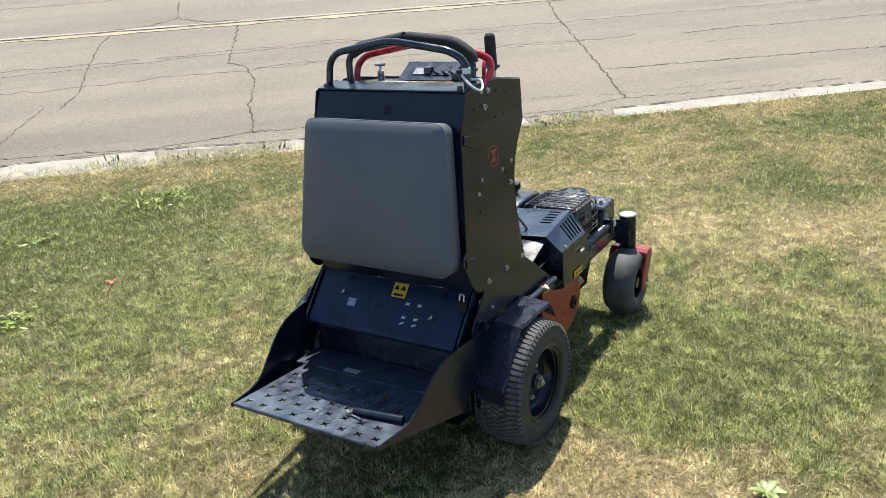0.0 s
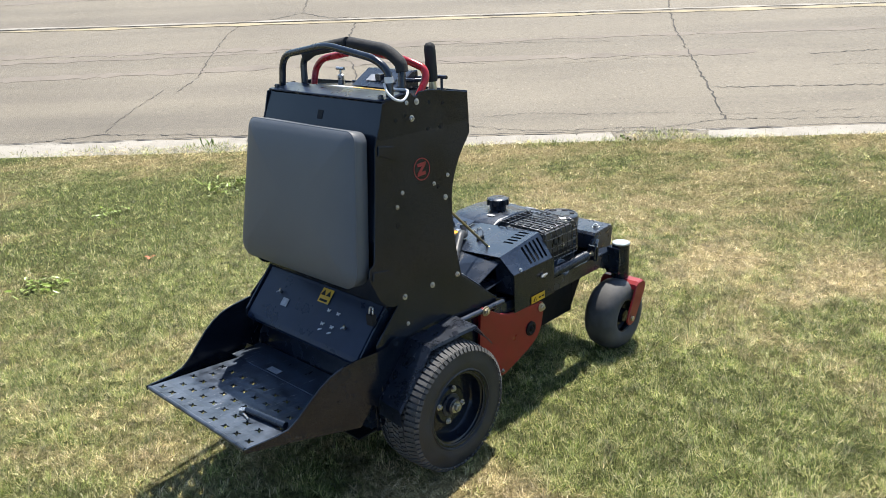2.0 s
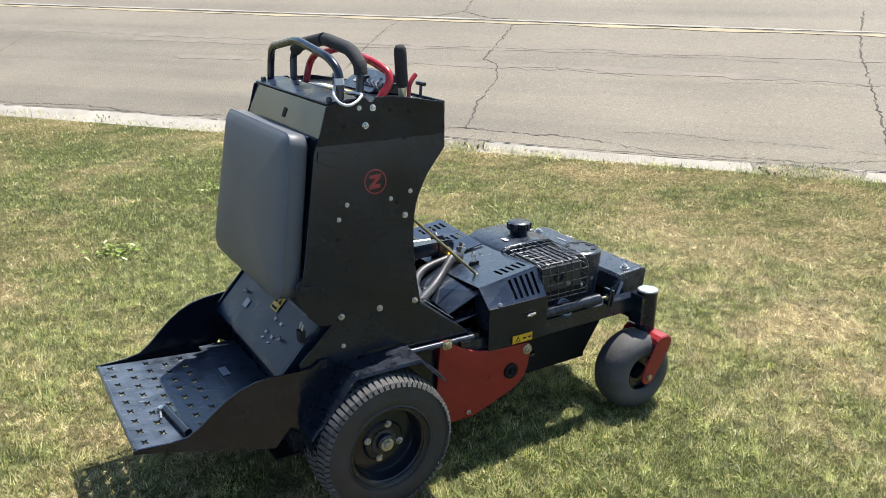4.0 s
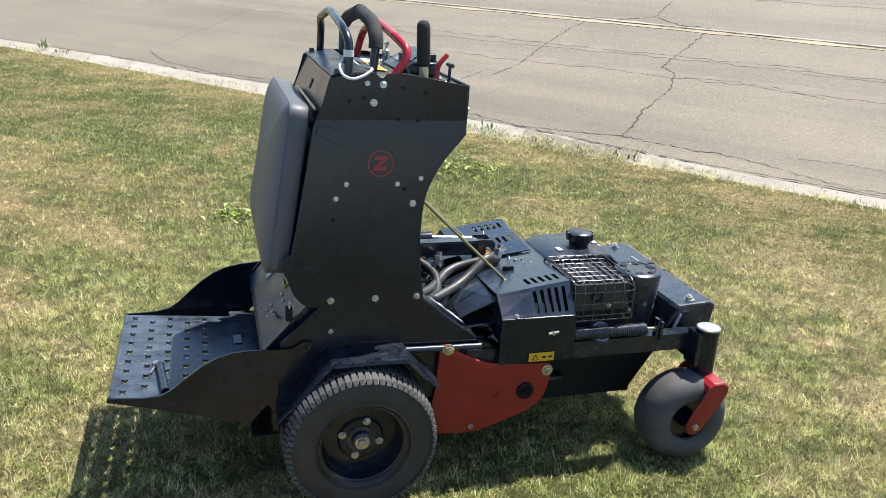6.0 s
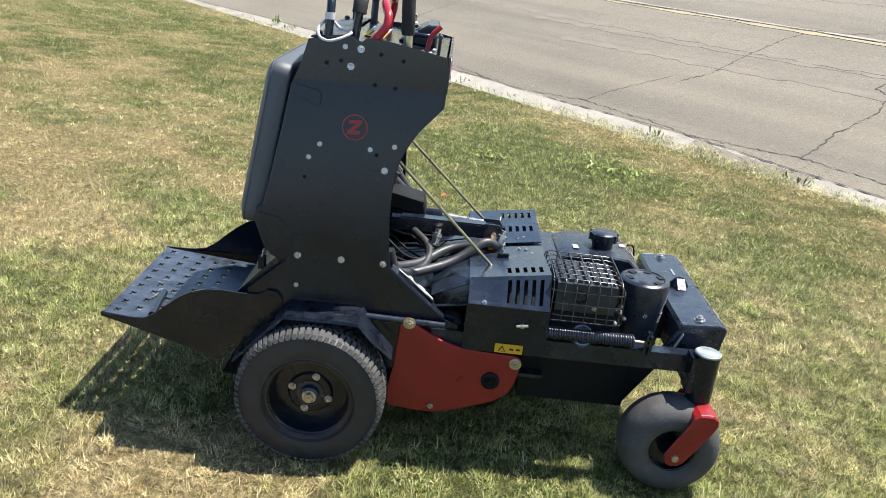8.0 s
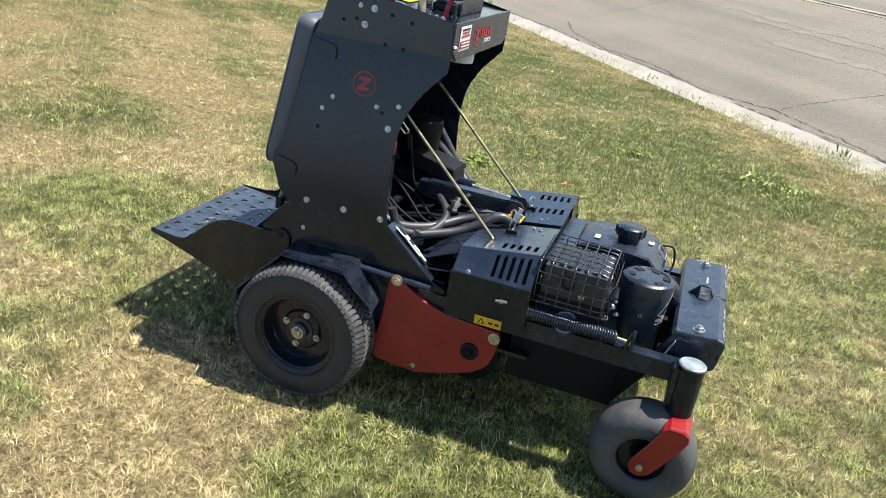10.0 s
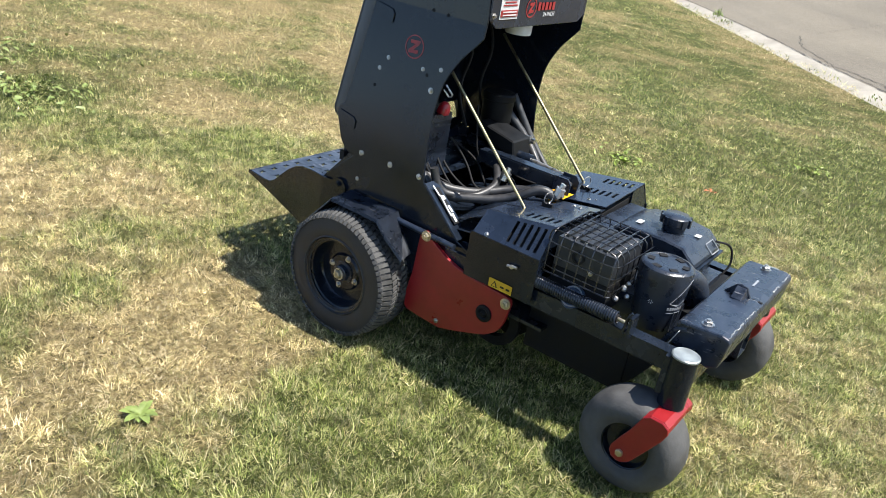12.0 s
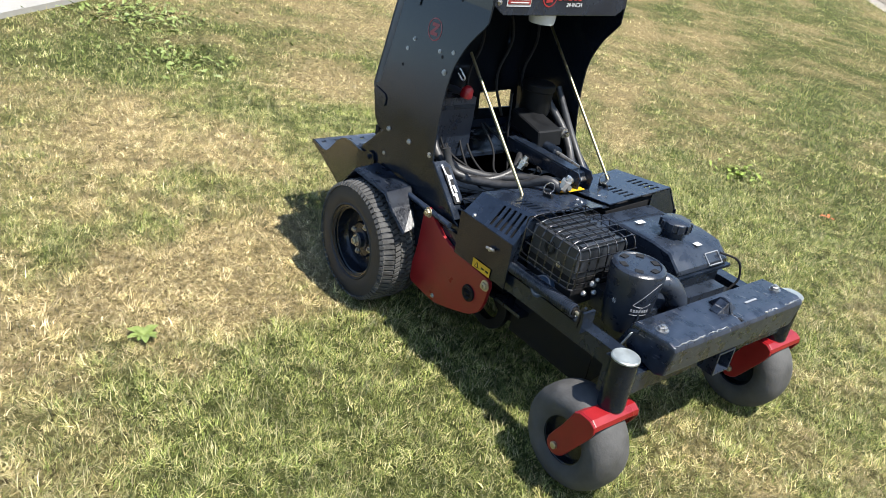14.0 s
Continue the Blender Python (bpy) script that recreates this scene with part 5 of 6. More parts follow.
    cas = part("caster_tube", lathe([(0, 0.0), (0.033, 0.0), (0.033, 0.132), (0.030, 0.134), (0.0, 0.134)], axis_to((tx, ty, 0.268), (0, 0, 1)), 28), BLACK, mower, smooth=40)
    part("tube_cap", lathe([(0.034, 0.0), (0.034, 0.004), (0.031, 0.0065), (0.026, 0.006), (0.012, 0.008), (0, 0.008)], axis_to((tx, ty, 0.401), (0, 0, 1)), 28), CHROME, cas, "dull silver end cap", smooth=40)
    part("tube_gusset", box(0.985, 1.022, s * 0.342 - 0.022, s * 0.332 + 0.022, 0.290, 0.392, 0.006), SATIN, cas)
    fork = bmesh.new()
    for side in (-1, 1):
        yy = wy + side * 0.070
        arm = [(1.062, 0.256), (1.064, 0.240), (1.054, 0.216), (1.034, 0.182), (1.010, 0.142), (0.996, 0.120), (0.982, 0.110), (0.966, 0.107), (0.951, 0.113), (0.943, 0.127), (0.944, 0.143), (0.954, 0.164), (0.974, 0.200), (0.990, 0.236), (0.998, 0.256), (1.014, 0.266), (1.046, 0.266)]
        p = prism([(x, yy, z) for x, z in arm], (0, side * 0.008, 0), 0.002)
        me = bpy.data.meshes.new("tmp")
        p.to_mesh(me)
        p.free()
        fork.from_mesh(me)
        bpy.data.meshes.remove(me)
    top = [(0.992, 0.240), (1.000, 0.258), (1.014, 0.268), (1.048, 0.268), (1.062, 0.258), (1.064, 0.242), (1.044, 0.250), (1.012, 0.250)]
    p = prism([(x, wy - 0.074, z) for x, z in top], (0, 0.148, 0), 0.004, 2)
    me = bpy.data.meshes.new("tmp")
    p.to_mesh(me)
    p.free()
    fork.from_mesh(me)
    bpy.data.meshes.remove(me)
    fk = part("caster_fork", fork, RED, mower, "red steel caster fork")
    for side in (-1, 1):
        bolt((0.970, wy + side * 0.078, 0.135), (0, side, 0), fk, 0.010, mat=BRASS, washer=False, tall=0.7)
    cw = group_part("caster_wheel", mower)
    m = axis_to((0.969, wy, 0.137), (0, s, 0))
    W = 0.062
    part("tyre", lathe([(0.062, -W + 0.010), (0.075, -W), (0.095, -W - 0.001), (0.115, -W + 0.006), (0.129, -W + 0.022), (0.1345, -W + 0.040), (0.1355, 0), (0.1345, W - 0.040), (0.129, W - 0.022), (0.115, W - 0.006), (0.095, W + 0.001), (0.075, W), (0.062, W - 0.010)], m, 56), SMOOTH_TYRE, cw, "smooth grey caster tyre", smooth=50)
    part("rim", lathe([(0.064, W - 0.012), (0.060, W - 0.014), (0.056, W - 0.034), (0.030, W - 0.038), (0.022, W - 0.012), (0, W - 0.012)], m, 36), BLACK, cw, smooth=40)
    part("rim", lathe([(0.064, -W + 0.012), (0.060, -W + 0.014), (0.056, -W + 0.034), (0.030, -W + 0.038), (0.022, -W + 0.012), (0, -W + 0.012)], m, 36), BLACK, cw, smooth=40)

# front weight box
sec = [(0.962, 0.372), (0.962, 0.433), (0.970, 0.442), (1.072, 0.449), (1.090, 0.444), (1.094, 0.434), (1.084, 0.362), (1.060, 0.352)]
fb = prism([(x, -0.268, z) for x, z in sec], (0, 0.540, 0), 0.006, 2)
front_box = part("front_weight_box", fb, SCUFF, mower, "scuffed black steel weight box across the front")
part("front_beam", box(0.985, 1.045, -0.315, 0.315, 0.300, 0.356, 0.006), SATIN, mower)
for y in (-0.234, 0.238):
    bolt((1.025, y, 0.4452), (-0.08, 0, 1), front_box, 0.0115, washer=True)
part("tie_down_gusset", prism([(0.985, -0.004, 0.4425), (1.056, -0.004, 0.4465), (1.040, -0.004, 0.474), (1.024, -0.004, 0.478), (1.012, -0.004, 0.474)], (0, 0.008, 0), 0.0015), SCUFF, front_box)
for side in (-1, 1):
    part("gusset_wing", prism([(1.000, 0.004 * side, 0.444), (1.050, 0.004 * side, 0.447), (1.040, 0.004 * side, 0.472), (1.014, 0.004 * side, 0.472)], (0, 0.034 * side, -0.024), 0.001), SCUFF, front_box)
part("slot", box(1.060, 1.086, -0.003, 0.004, 0.4440, 0.4485, 0), INK, front_box)
sticker((1.035, 0.110, 0.4472), (0, 1, 0), (-1, 0, -0.07), 0.050, 0.006, GREYLABEL, front_box, "scuff_mark")
rs = random.Random(11)
for y0, y1 in ((-0.262, -0.150), (-0.140, -0.060), (0.100, 0.150), (0.190, 0.265)):
    pts = [(1.0865 + rs.uniform(-0.003, 0.002), y0 + (y1 - y0) * k / 12, 0.4455 + rs.uniform(-0.0005, 0.0015)) for k in range(13)]
    part("edge_scratch", tube(pts, [rs.uniform(0.0006, 0.0024) for _ in pts], 5), ALU, front_box, "bare metal scratches along the edge")
sq = bmesh.new()
for x0, x1, y0, y1, z0, z1 in ((1.03, 1.080, -0.034, -0.030, 0.286, 0.352), (1.03, 1.080, 0.030, 0.034, 0.286, 0.352), (1.03, 1.080, -0.030, 0.030, 0.348, 0.352), (1.03, 1.080, -0.030, 0.030, 0.286, 0.290)):
    add_box(sq, x0, x1, y0, y1, z0, z1)
part("hitch_receiver", sq, SCUFF, mower, "worn square hitch tube")

# engine covers: two folded shells with slots
def cover(s):
    bm = bmesh.new()
    x0, x1 = 0.388, 0.600
    prof = [(0.339, 0.395), (0.336, 0.466), (0.277, 0.548), (0.012, 0.532)]

    def pt(x, seg, t):
        (ya, za), (yb, zb) = prof[seg], prof[seg + 1]
        z = za + (zb - za) * t
        z -= 0.030 * (x1 - x) / (x1 - x0) * (1 if seg == 2 else (t if seg == 1 else 0))
        return Vector((x, s * (ya + (yb - ya) * t), z))

    faces = []

    def quad(seg, xa, xb, ta, tb):
        faces.append(bm.faces.new([bm.verts.new(pt(*q)) for q in ((xa, seg, ta), (xb, seg, ta), (xb, seg, tb), (xa, seg, tb))]))

    xs = [x0]
    for k in range(5):
        xs += [x0 + 0.100 + 0.021 * k, x0 + 0.110 + 0.021 * k]
    xs.append(x1)
    for seg, cuts, holes in ((0, [0, 1], []), (1, [0, 0.16, 0.88, 1], [1]), (2, [0, 0.10, 0.26, 0.52, 0.68, 1], [1, 3] if s > 0 else [1])):
        for i, (ta, tb) in enumerate(zip(cuts, cuts[1:])):
            for j, (xa, xb) in enumerate(zip(xs, xs[1:])):
                if not (i in holes and j % 2 == 1):
                    quad(seg, xa, xb, ta, tb)
    bmesh.ops.remove_doubles(bm, verts=bm.verts, dist=0.0003)
    bmesh.ops.solidify(bm, geom=bm.faces[:], thickness=0.003)
    c = part("engine_cover", bm, SHEET, mower, "folded black sheet-metal engine cover with cooling slots")
    end = [(x1 - 0.004, s * 0.337, 0.395), (x1 - 0.004, s * 0.334, 0.464), (x1 - 0.004, s * 0.276, 0.545), (x1 - 0.004, s * 0.20, 0.540), (x1 - 0.004, s * 0.20, 0.395)]
    part("cover_flange", prism(end, (0.003, 0, 0), 0), SATIN, c)
    end = [(x0 + 0.002, s * 0.337, 0.395), (x0 + 0.002, s * 0.334, 0.462), (x0 + 0.002, s * 0.282, 0.510), (x0 + 0.002, s * 0.257, 0.505), (x0 + 0.002, s * 0.257, 0.395)]
    part("cover_flange", prism(end, (0.003, 0, 0), 0), SATIN, c)
    # added unseen near-black sheet under the slots, standing for the shade inside
    slot_dark = [(0.395, s * 0.322, 0.400), (0.395, s * 0.317, 0.455), (0.395, s * 0.266, 0.497), (0.395, s * 0.014, 0.482), (0.395, s * 0.014, 0.470), (0.395, s * 0.25, 0.470), (0.395, s * 0.31, 0.400)]
    lb = prism(slot_dark, (0.198, 0, 0.0), 0)
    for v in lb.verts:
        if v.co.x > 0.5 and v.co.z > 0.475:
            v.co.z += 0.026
    part("slot_shade_blocker", lb, INK, c)
    bolt((0.430, s * 0.3300, 0.474), (0, s * 0.8, 0.6), c, 0.005)
    th = bmesh.new()
    add_lathe(th, [(0, 0), (0.007, 0), (0.006, 0.012), (0, 0.013)], axis_to((0.534, s * 0.339, 0.425), (0, s, 0)), 10)
    add_tube(th, [(0.519, s * 0.348, 0.424), (0.549, s * 0.348, 0.428)], 0.004, 6)
    part("wing_screw", th, STEEL, c, smooth=50)
    rg = [(0.480 + 0.004 * math.cos(a), s * 0.115 + 0.017 * math.cos(a), 0.548 + 0.017 * math.sin(a)) for a in [k * 2 * math.pi / 20 for k in range(20)]]
    part("pull_ring", tube(rg, 0.0016, 6, closed=True), STEEL, c, smooth=50)
    part("ring_eye", box(0.465, 0.497, s * 0.115 - 0.004, s * 0.115 + 0.004, 0.520, 0.5335, 0.002), INK, c)
    for x, y in ((0.55, 0.05), (0.565, 0.085), (0.53, 0.045)):
        bolt((x, s * y, 0.530 - 0.1 * (0.6 - x)), (0, 0, 1), c, 0.006)
    return c


for s in (-1, 1):
    cover(s)
part("cover_bridge", prism([(0.400, -0.014, 0.490), (0.600, -0.014, 0.524), (0.600, 0.014, 0.524), (0.400, 0.014, 0.490)], (0, 0, 0.003), 0), SATIN, mower)
sticker((0.470, 0.000, 0.525), (0, 1, 0), (-1, 0, -0.1), 0.066, 0.030, YELLOW, mower, "warning_label")
part("orange_cap", lathe([(0, 0), (0.016, 0), (0.016, 0.02), (0.010, 0.028), (0, 0.028)], axis_to((0.455, -0.03, 0.515), (-0.3, 0, 1)), 16), ORANGE, mower, "small orange plastic cap", smooth=40)

# engine
engine = group_part("engine", mower)
part("engine_block", box(0.60, 0.93, -0.20, 0.16, 0.30, 0.420, 0.015), PLASTIC, engine)
part("cylinder_head", box(0.60, 0.66, -0.19, 0.20, 0.40, 0.505, 0.006), PLASTIC, engine)
muf = part("muffler_cover", box(0.618, 0.778, -0.288, -0.118, 0.455, 0.534, 0.026, seg=4), SHEEN_BLACK, engine, "ribbed black muffler cover")
for k in range(7):
    part("rib", box(0.628 + k * 0.022, 0.640 + k * 0.022, -0.276, -0.130, 0.5335, 0.5415, 0.003), SHEEN_BLACK, muf)
part("muffler_body", box(0.616, 0.780, -0.284, -0.12, 0.375, 0.452, 0.012), INK, engine)
part("exhaust_port", lathe([(0.018, 0.0), (0.018, 0.004), (0.012, 0.004), (0.012, -0.004), (0, -0.004)], axis_to((0.684, -0.2885, 0.498), (0, -1, 0)), 16), INK, muf)
bolt((0.724, -0.289, 0.470), (0, -1, 0), muf, 0.006)
guard = part("wire_guard", tube([(0.598, -0.310, 0.436), (0.796, -0.310, 0.436), (0.796, -0.092, 0.436)], 0.0022, 6, 0.02), CAGE, engine, "black wire cage round the muffler")


def wire(pts, arc=0.034, r=0.0017, mat=CAGE):
    part("wire", tube(round_path(pts, arc, 3), r, 6), mat, guard, smooth=60)


for z in (0.452, 0.486, 0.520):
    wire([(0.594, -0.096, z), (0.594, -0.312, z), (0.800, -0.312, z), (0.800, -0.096, z)])
for k in range(7):
    x = 0.606 + k * 0.030
    wire([(x, -0.311, 0.436), (x, -0.306, 0.550), (x, -0.096, 0.554), (x, -0.088, 0.520)])
for k in range(7):
    y = -0.298 + k * 0.033
    wire([(0.798, y, 0.436 if k < 5 else 0.50), (0.794, y, 0.550), (0.600, y, 0.552), (0.596, y, 0.52)])
can = group_part("air_canister", engine)
cm = Matrix.Translation((0.873, -0.172, 0.357))
part("canister_body", lathe([(0, 0), (0.054, 0), (0.058, 0.03), (0.064, 0.095), (0.068, 0.135), (0.070, 0.158), (0.068, 0.167), (0.062, 0.172), (0.055, 0.173), (0.052, 0.170), (0, 0.172)], cm, 40), PLASTIC, can, "black plastic air cleaner canister", smooth=35)
for k in range(6):
    a = radians(60 * k + 10)
    part("cap_slot", box(0.036, 0.052, -0.010, 0.010, 0.165, 0.1728, 0.001, cm @ Matrix.Rotation(a, 4, "Z")), INK, can)
for k in range(7):
    a = radians(-44 + k * 6.5)
    part("brand_bar", box(0.0610, 0.0626, -0.0024, 0.0024, 0.068, 0.076, 0, cm @ Matrix.Rotation(a, 4, "Z")), GREYLABEL, can)
for zz, rr, a0, a1 in ((0.060, 0.0612, -46, 2), (0.084, 0.0632, -34, -18)):
    pts = [cm @ Vector((rr * math.cos(radians(a)), rr * math.sin(radians(a)), zz)) for a in range(a0, a1, 4)]
    part("print_line", tube(pts, 0.0007, 4), GREYLABEL, can)
for k in range(6):
    a, b = radians(-88), k * math.pi / 3
    part("sun_mark", box(0.0622, 0.0640, 0.0025, 0.0065, -0.0006, 0.0006, 0, cm @ Matrix.Rotation(a, 4, "Z") @ Matrix.Translation((0, 0, 0.083)) @ Matrix.Rotation(b, 4, "X")), WHITE, can)
crease = [cm @ Vector((r * math.cos(radians(a)), r * math.sin(radians(a)), z)) for a, z, r in ((-44, 0.088, 0.0638), (-26, 0.114, 0.0664), (-8, 0.138, 0.0687), (8, 0.150, 0.0697))]
part("label_fold", tube(crease, 0.0010, 5), GREYLABEL, can)
crease = [cm @ Vector((r * math.cos(radians(a)), r * math.sin(radians(a)), z)) for a, z, r in ((-44, 0.088, 0.0638), (-24, 0.080, 0.0630), (-2, 0.092, 0.0642))]
part("label_fold", tube(crease, 0.0009, 5), GREYLABEL, can)
part("intake_elbow", tube(round_path([(0.890, -0.145, 0.490), (0.930, -0.105, 0.488), (0.945, -0.075, 0.440), (0.940, -0.060, 0.395)], 0.04), 0.027, 16), PLASTIC, can, smooth=60)

# fuel tank
tank = group_part("fuel_tank", engine)
tp = [(0.640, 0.470), (0.650, 0.508), (0.690, 0.524), (0.800, 0.528), (0.858, 0.522), (0.898, 0.488), (0.902, 0.470)]
part("tank_upper", prism([(x, -0.035, z) for x, z in tp], (0, 0.220, 0), 0.012, 3), PLASTIC, tank, "black moulded fuel tank", smooth=35)
part("tank_lower", box(0.645, 0.890, -0.020, 0.170, 0.405, 0.466, 0.012), PLASTIC, tank)
part("tank_seam", box(0.632, 0.908, -0.042, 0.192, 0.464, 0.471, 0.002), SATIN, tank)
capm = axis_to((0.790, 0.060, 0.526), (0, 0, 1))
fc = part("fuel_cap", lathe([(0, 0.046), (0.034, 0.046), (0.039, 0.042), (0.040, 0.022), (0.034, 0.018), (0.030, 0.0)], capm, 28), PLASTIC, tank, smooth=40)
for k in range(10):
    part("grip_rib", box(0.038, 0.0435, -0.006, 0.006, 0.020, 0.043, 0.002, capm @ Matrix.Rotation(2 * math.pi * k / 10, 4, "Z")), PLASTIC, fc)
for x, y, w in ((0.705, 0.025, 0.030), (0.855, 0.085, 0.022)):
    sticker((x, y, 0.5275 if x < 0.8 else 0.5245), (0, 1, 0), (-1, 0, 0.0), w, 0.016, WHITE, tank)
frm = bmesh.new()
for (y0, z0), (y1, z1) in (((0.095, 0.505), (0.150, 0.505)), ((0.150, 0.505), (0.150, 0.483)), ((0.150, 0.483), (0.095, 0.483)), ((0.095, 0.483), (0.095, 0.505))):
    add_tube(frm, [(0.879 + (0.505 - z0) * 1.15, y0, z0 + 0.001), (0.879 + (0.505 - z1) * 1.15, y1, z1 + 0.001)], 0.0016, 6)
part("tank_label_frame", frm, GREYLABEL, tank)
# spring and linkage beside the engine
coil = [(0.600 + 0.235 * k / 420, -0.318 + 0.0155 * math.cos(k * 2 * math.pi / 12), 0.402 + 0.0155 * math.sin(k * 2 * math.pi / 12)) for k in range(421)]
spring = part("coil_spring", tube(coil, 0.0030, 6), PLASTIC, mower, "black coil spring along the rail", smooth=60)
part("spring_core", tube([(0.598, -0.318, 0.402), (0.836, -0.318, 0.402)], 0.011, 8), INK, spring)
part("spring_eye_bolt", tube([(0.836, -0.318, 0.402), (0.868, -0.318, 0.400)], 0.0048, 8), BRASS, spring, smooth=50)
bolt((0.868, -0.318, 0.400), (1, 0, 0), spring, 0.008)
part("spring_bracket", box(0.872, 0.880, -0.340, -0.300, 0.372, 0.428, 0.003), SATIN, spring)
part("linkage_rod", tube(round_path([(0.862, -0.335, 0.380), (0.866, -0.335, 0.425), (0.874, -0.333, 0.440)], 0.01), 0.0042, 8), SATIN, spring, smooth=50)
for x, y, z, r in ((0.800, -0.232, 0.442, 0.009), (0.815, -0.240, 0.428, 0.007), (0.790, -0.246, 0.412, 0.008), (0.806, -0.226, 0.456, 0.006)):
    part("carburettor_casting", lathe([(0, 0), (r, 0), (r * 0.9, r * 1.4), (r * 0.5, r * 1.8), (0, r * 1.8)], axis_to((x, y, z), (0.4, -0.8, 0.4)), 10), ALU, engine, smooth=30)
# regulator and ring: grey-blue highlights put into their colours
part("highlight_blue_regulator", lathe([(0.0, 0.012), (0.030, 0.010), (0.034, 0.0), (0.030, -0.01)], axis_to((0.700, -0.300, 0.392), (0, -0.8, 0.6)), 24), BLUE, engine, smooth=40)
part("regulator_ring_highlight", tube([(0.700 + 0.026 * math.cos(a), -0.3095 + 0.016 * math.sin(a), 0.400 + 0.021 * math.sin(a)) for a in [k * 2 * math.pi / 20 for k in range(20)]], 0.0022, 6, closed=True), GREYLABEL, engine)
part("fuel_line", tube(round_path([(0.890, 0.150, 0.505), (0.925, 0.205, 0.490), (0.935, 0.215, 0.430), (0.925, 0.190, 0.400)], 0.06), 0.0032, 8), INK, engine, smooth=60)
part("front_gear_case", box(0.905, 0.965, -0.13, 0.20, 0.33, 0.400, 0.012), MATTE, engine)
part("dipstick", tube(round_path([(0.94, -0.255, 0.36), (0.965, -0.262, 0.415), (0.990, -0.262, 0.425)], 0.02), 0.009, 10), PLASTIC, engine, smooth=50)
sticker((0.967, -0.275, 0.395), (0.4, 0, 1), (0, 1, 0), 0.05, 0.012, WHITE, engine, "print_bar")

# support rods that hold the hood
for s, top in ((-1, (0.120, -0.176, 0.830)), (1, (0.036, 0.212, 0.886))):
    base = Vector((0.447, s * 0.178, 0.518))
    rod = part("support_rod", tube(round_path([Vector(top), base, base + Vector((0, 0.03 * s, -0.006))], 0.008), 0.0046, 8), ROD, mower, "slim zinc hood prop rod", smooth=60)
    part("rod_slot", box(0.420, 0.458, s * 0.178 - 0.005, s * 0.178 + 0.005, 0.507, 0.5135, 0.001), INK, rod)

# engine bay between tower and covers
part("bay_floor", prism([(0.05, -0.285, 0.385), (0.40, -0.285, 0.440), (0.40, 0.285, 0.440), (0.05, 0.285, 0.385)], (0, 0, 0.004), 0.001), SATIN, mower)
part("pump_shroud", prism([(0.290, -0.265, 0.448), (0.400, -0.275, 0.500), (0.400, -0.040, 0.505), (0.290, -0.070, 0.470)], (0, 0, 0.004), 0.001), SATIN, mower)
part("pump_shroud", prism([(0.290, 0.265, 0.448), (0.400, 0.275, 0.500), (0.400, 0.060, 0.505), (0.290, 0.090, 0.470)], (0, 0, 0.004), 0.001), SATIN, mower)
beam = part("lift_arm", box(0.150, 0.455, 0.008, 0.052, 0.528, 0.566, 0.003), SATIN, mower, "dark steel lift arm with a forked end")
part("arm_top", box(0.18, 0.43, 0.012, 0.048, 0.5665, 0.570, 0.001), SATIN, beam)
for y in (0.004, 0.056):
    part("clevis_ear", prism([(0.425, y, 0.515), (0.478, y, 0.515), (0.482, y, 0.560), (0.470, y, 0.575), (0.425, y, 0.575)], (0, 0.005, 0), 0.001), SCUFF, beam)
part("clevis_pin", tube([(0.455, -0.012, 0.545), (0.455, 0.075, 0.545)], 0.008, 10), STEEL, beam, smooth=50)
part("cylinder_tube", tube([(0.05, 0.095, 0.555), (0.30, 0.085, 0.560)], 0.020, 14), SATIN, mower, smooth=50)
part("cylinder_rod", tube([(0.30, 0.085, 0.560), (0.44, 0.070, 0.556)], 0.009, 12), STEEL, mower, smooth=50)
part("channel_arm", prism([(0.10, 0.05, 0.640), (0.24, 0.05, 0.610), (0.25, 0.05, 0.560), (0.10, 0.05, 0.590)], (0, 0.10, 0), 0.004), MATTE, mower)
part("battery", box(-0.02, 0.110, -0.255, -0.115, 0.500, 0.690, 0.008), PLASTIC, mower, "black battery with red terminal boot")
part("terminal_boot", lathe([(0, 0), (0.020, 0), (0.018, 0.022), (0.010, 0.032), (0, 0.034)], axis_to((0.100, -0.150, 0.690), (0.2, 0, 1)), 14), RED_TUBE, mower, "red rubber battery terminal boot", smooth=40)
part("battery_strap", box(0.108, 0.113, -0.25, -0.12, 0.655, 0.668, 0.001), SATIN, mower)
part("oil_tank", lathe([(0, 0), (0.048, 0), (0.050, 0.01), (0.050, 0.075), (0.054, 0.078), (0.054, 0.095), (0.048, 0.10), (0, 0.10)], axis_to((0.10, 0.150, 0.62), (0, 0, 1)), 24), MATTE, mower, smooth=40)
part("inner_shelf", box(-0.10, 0.10, -0.28, 0.28, 0.485, 0.497, 0.002), SATIN, mower)
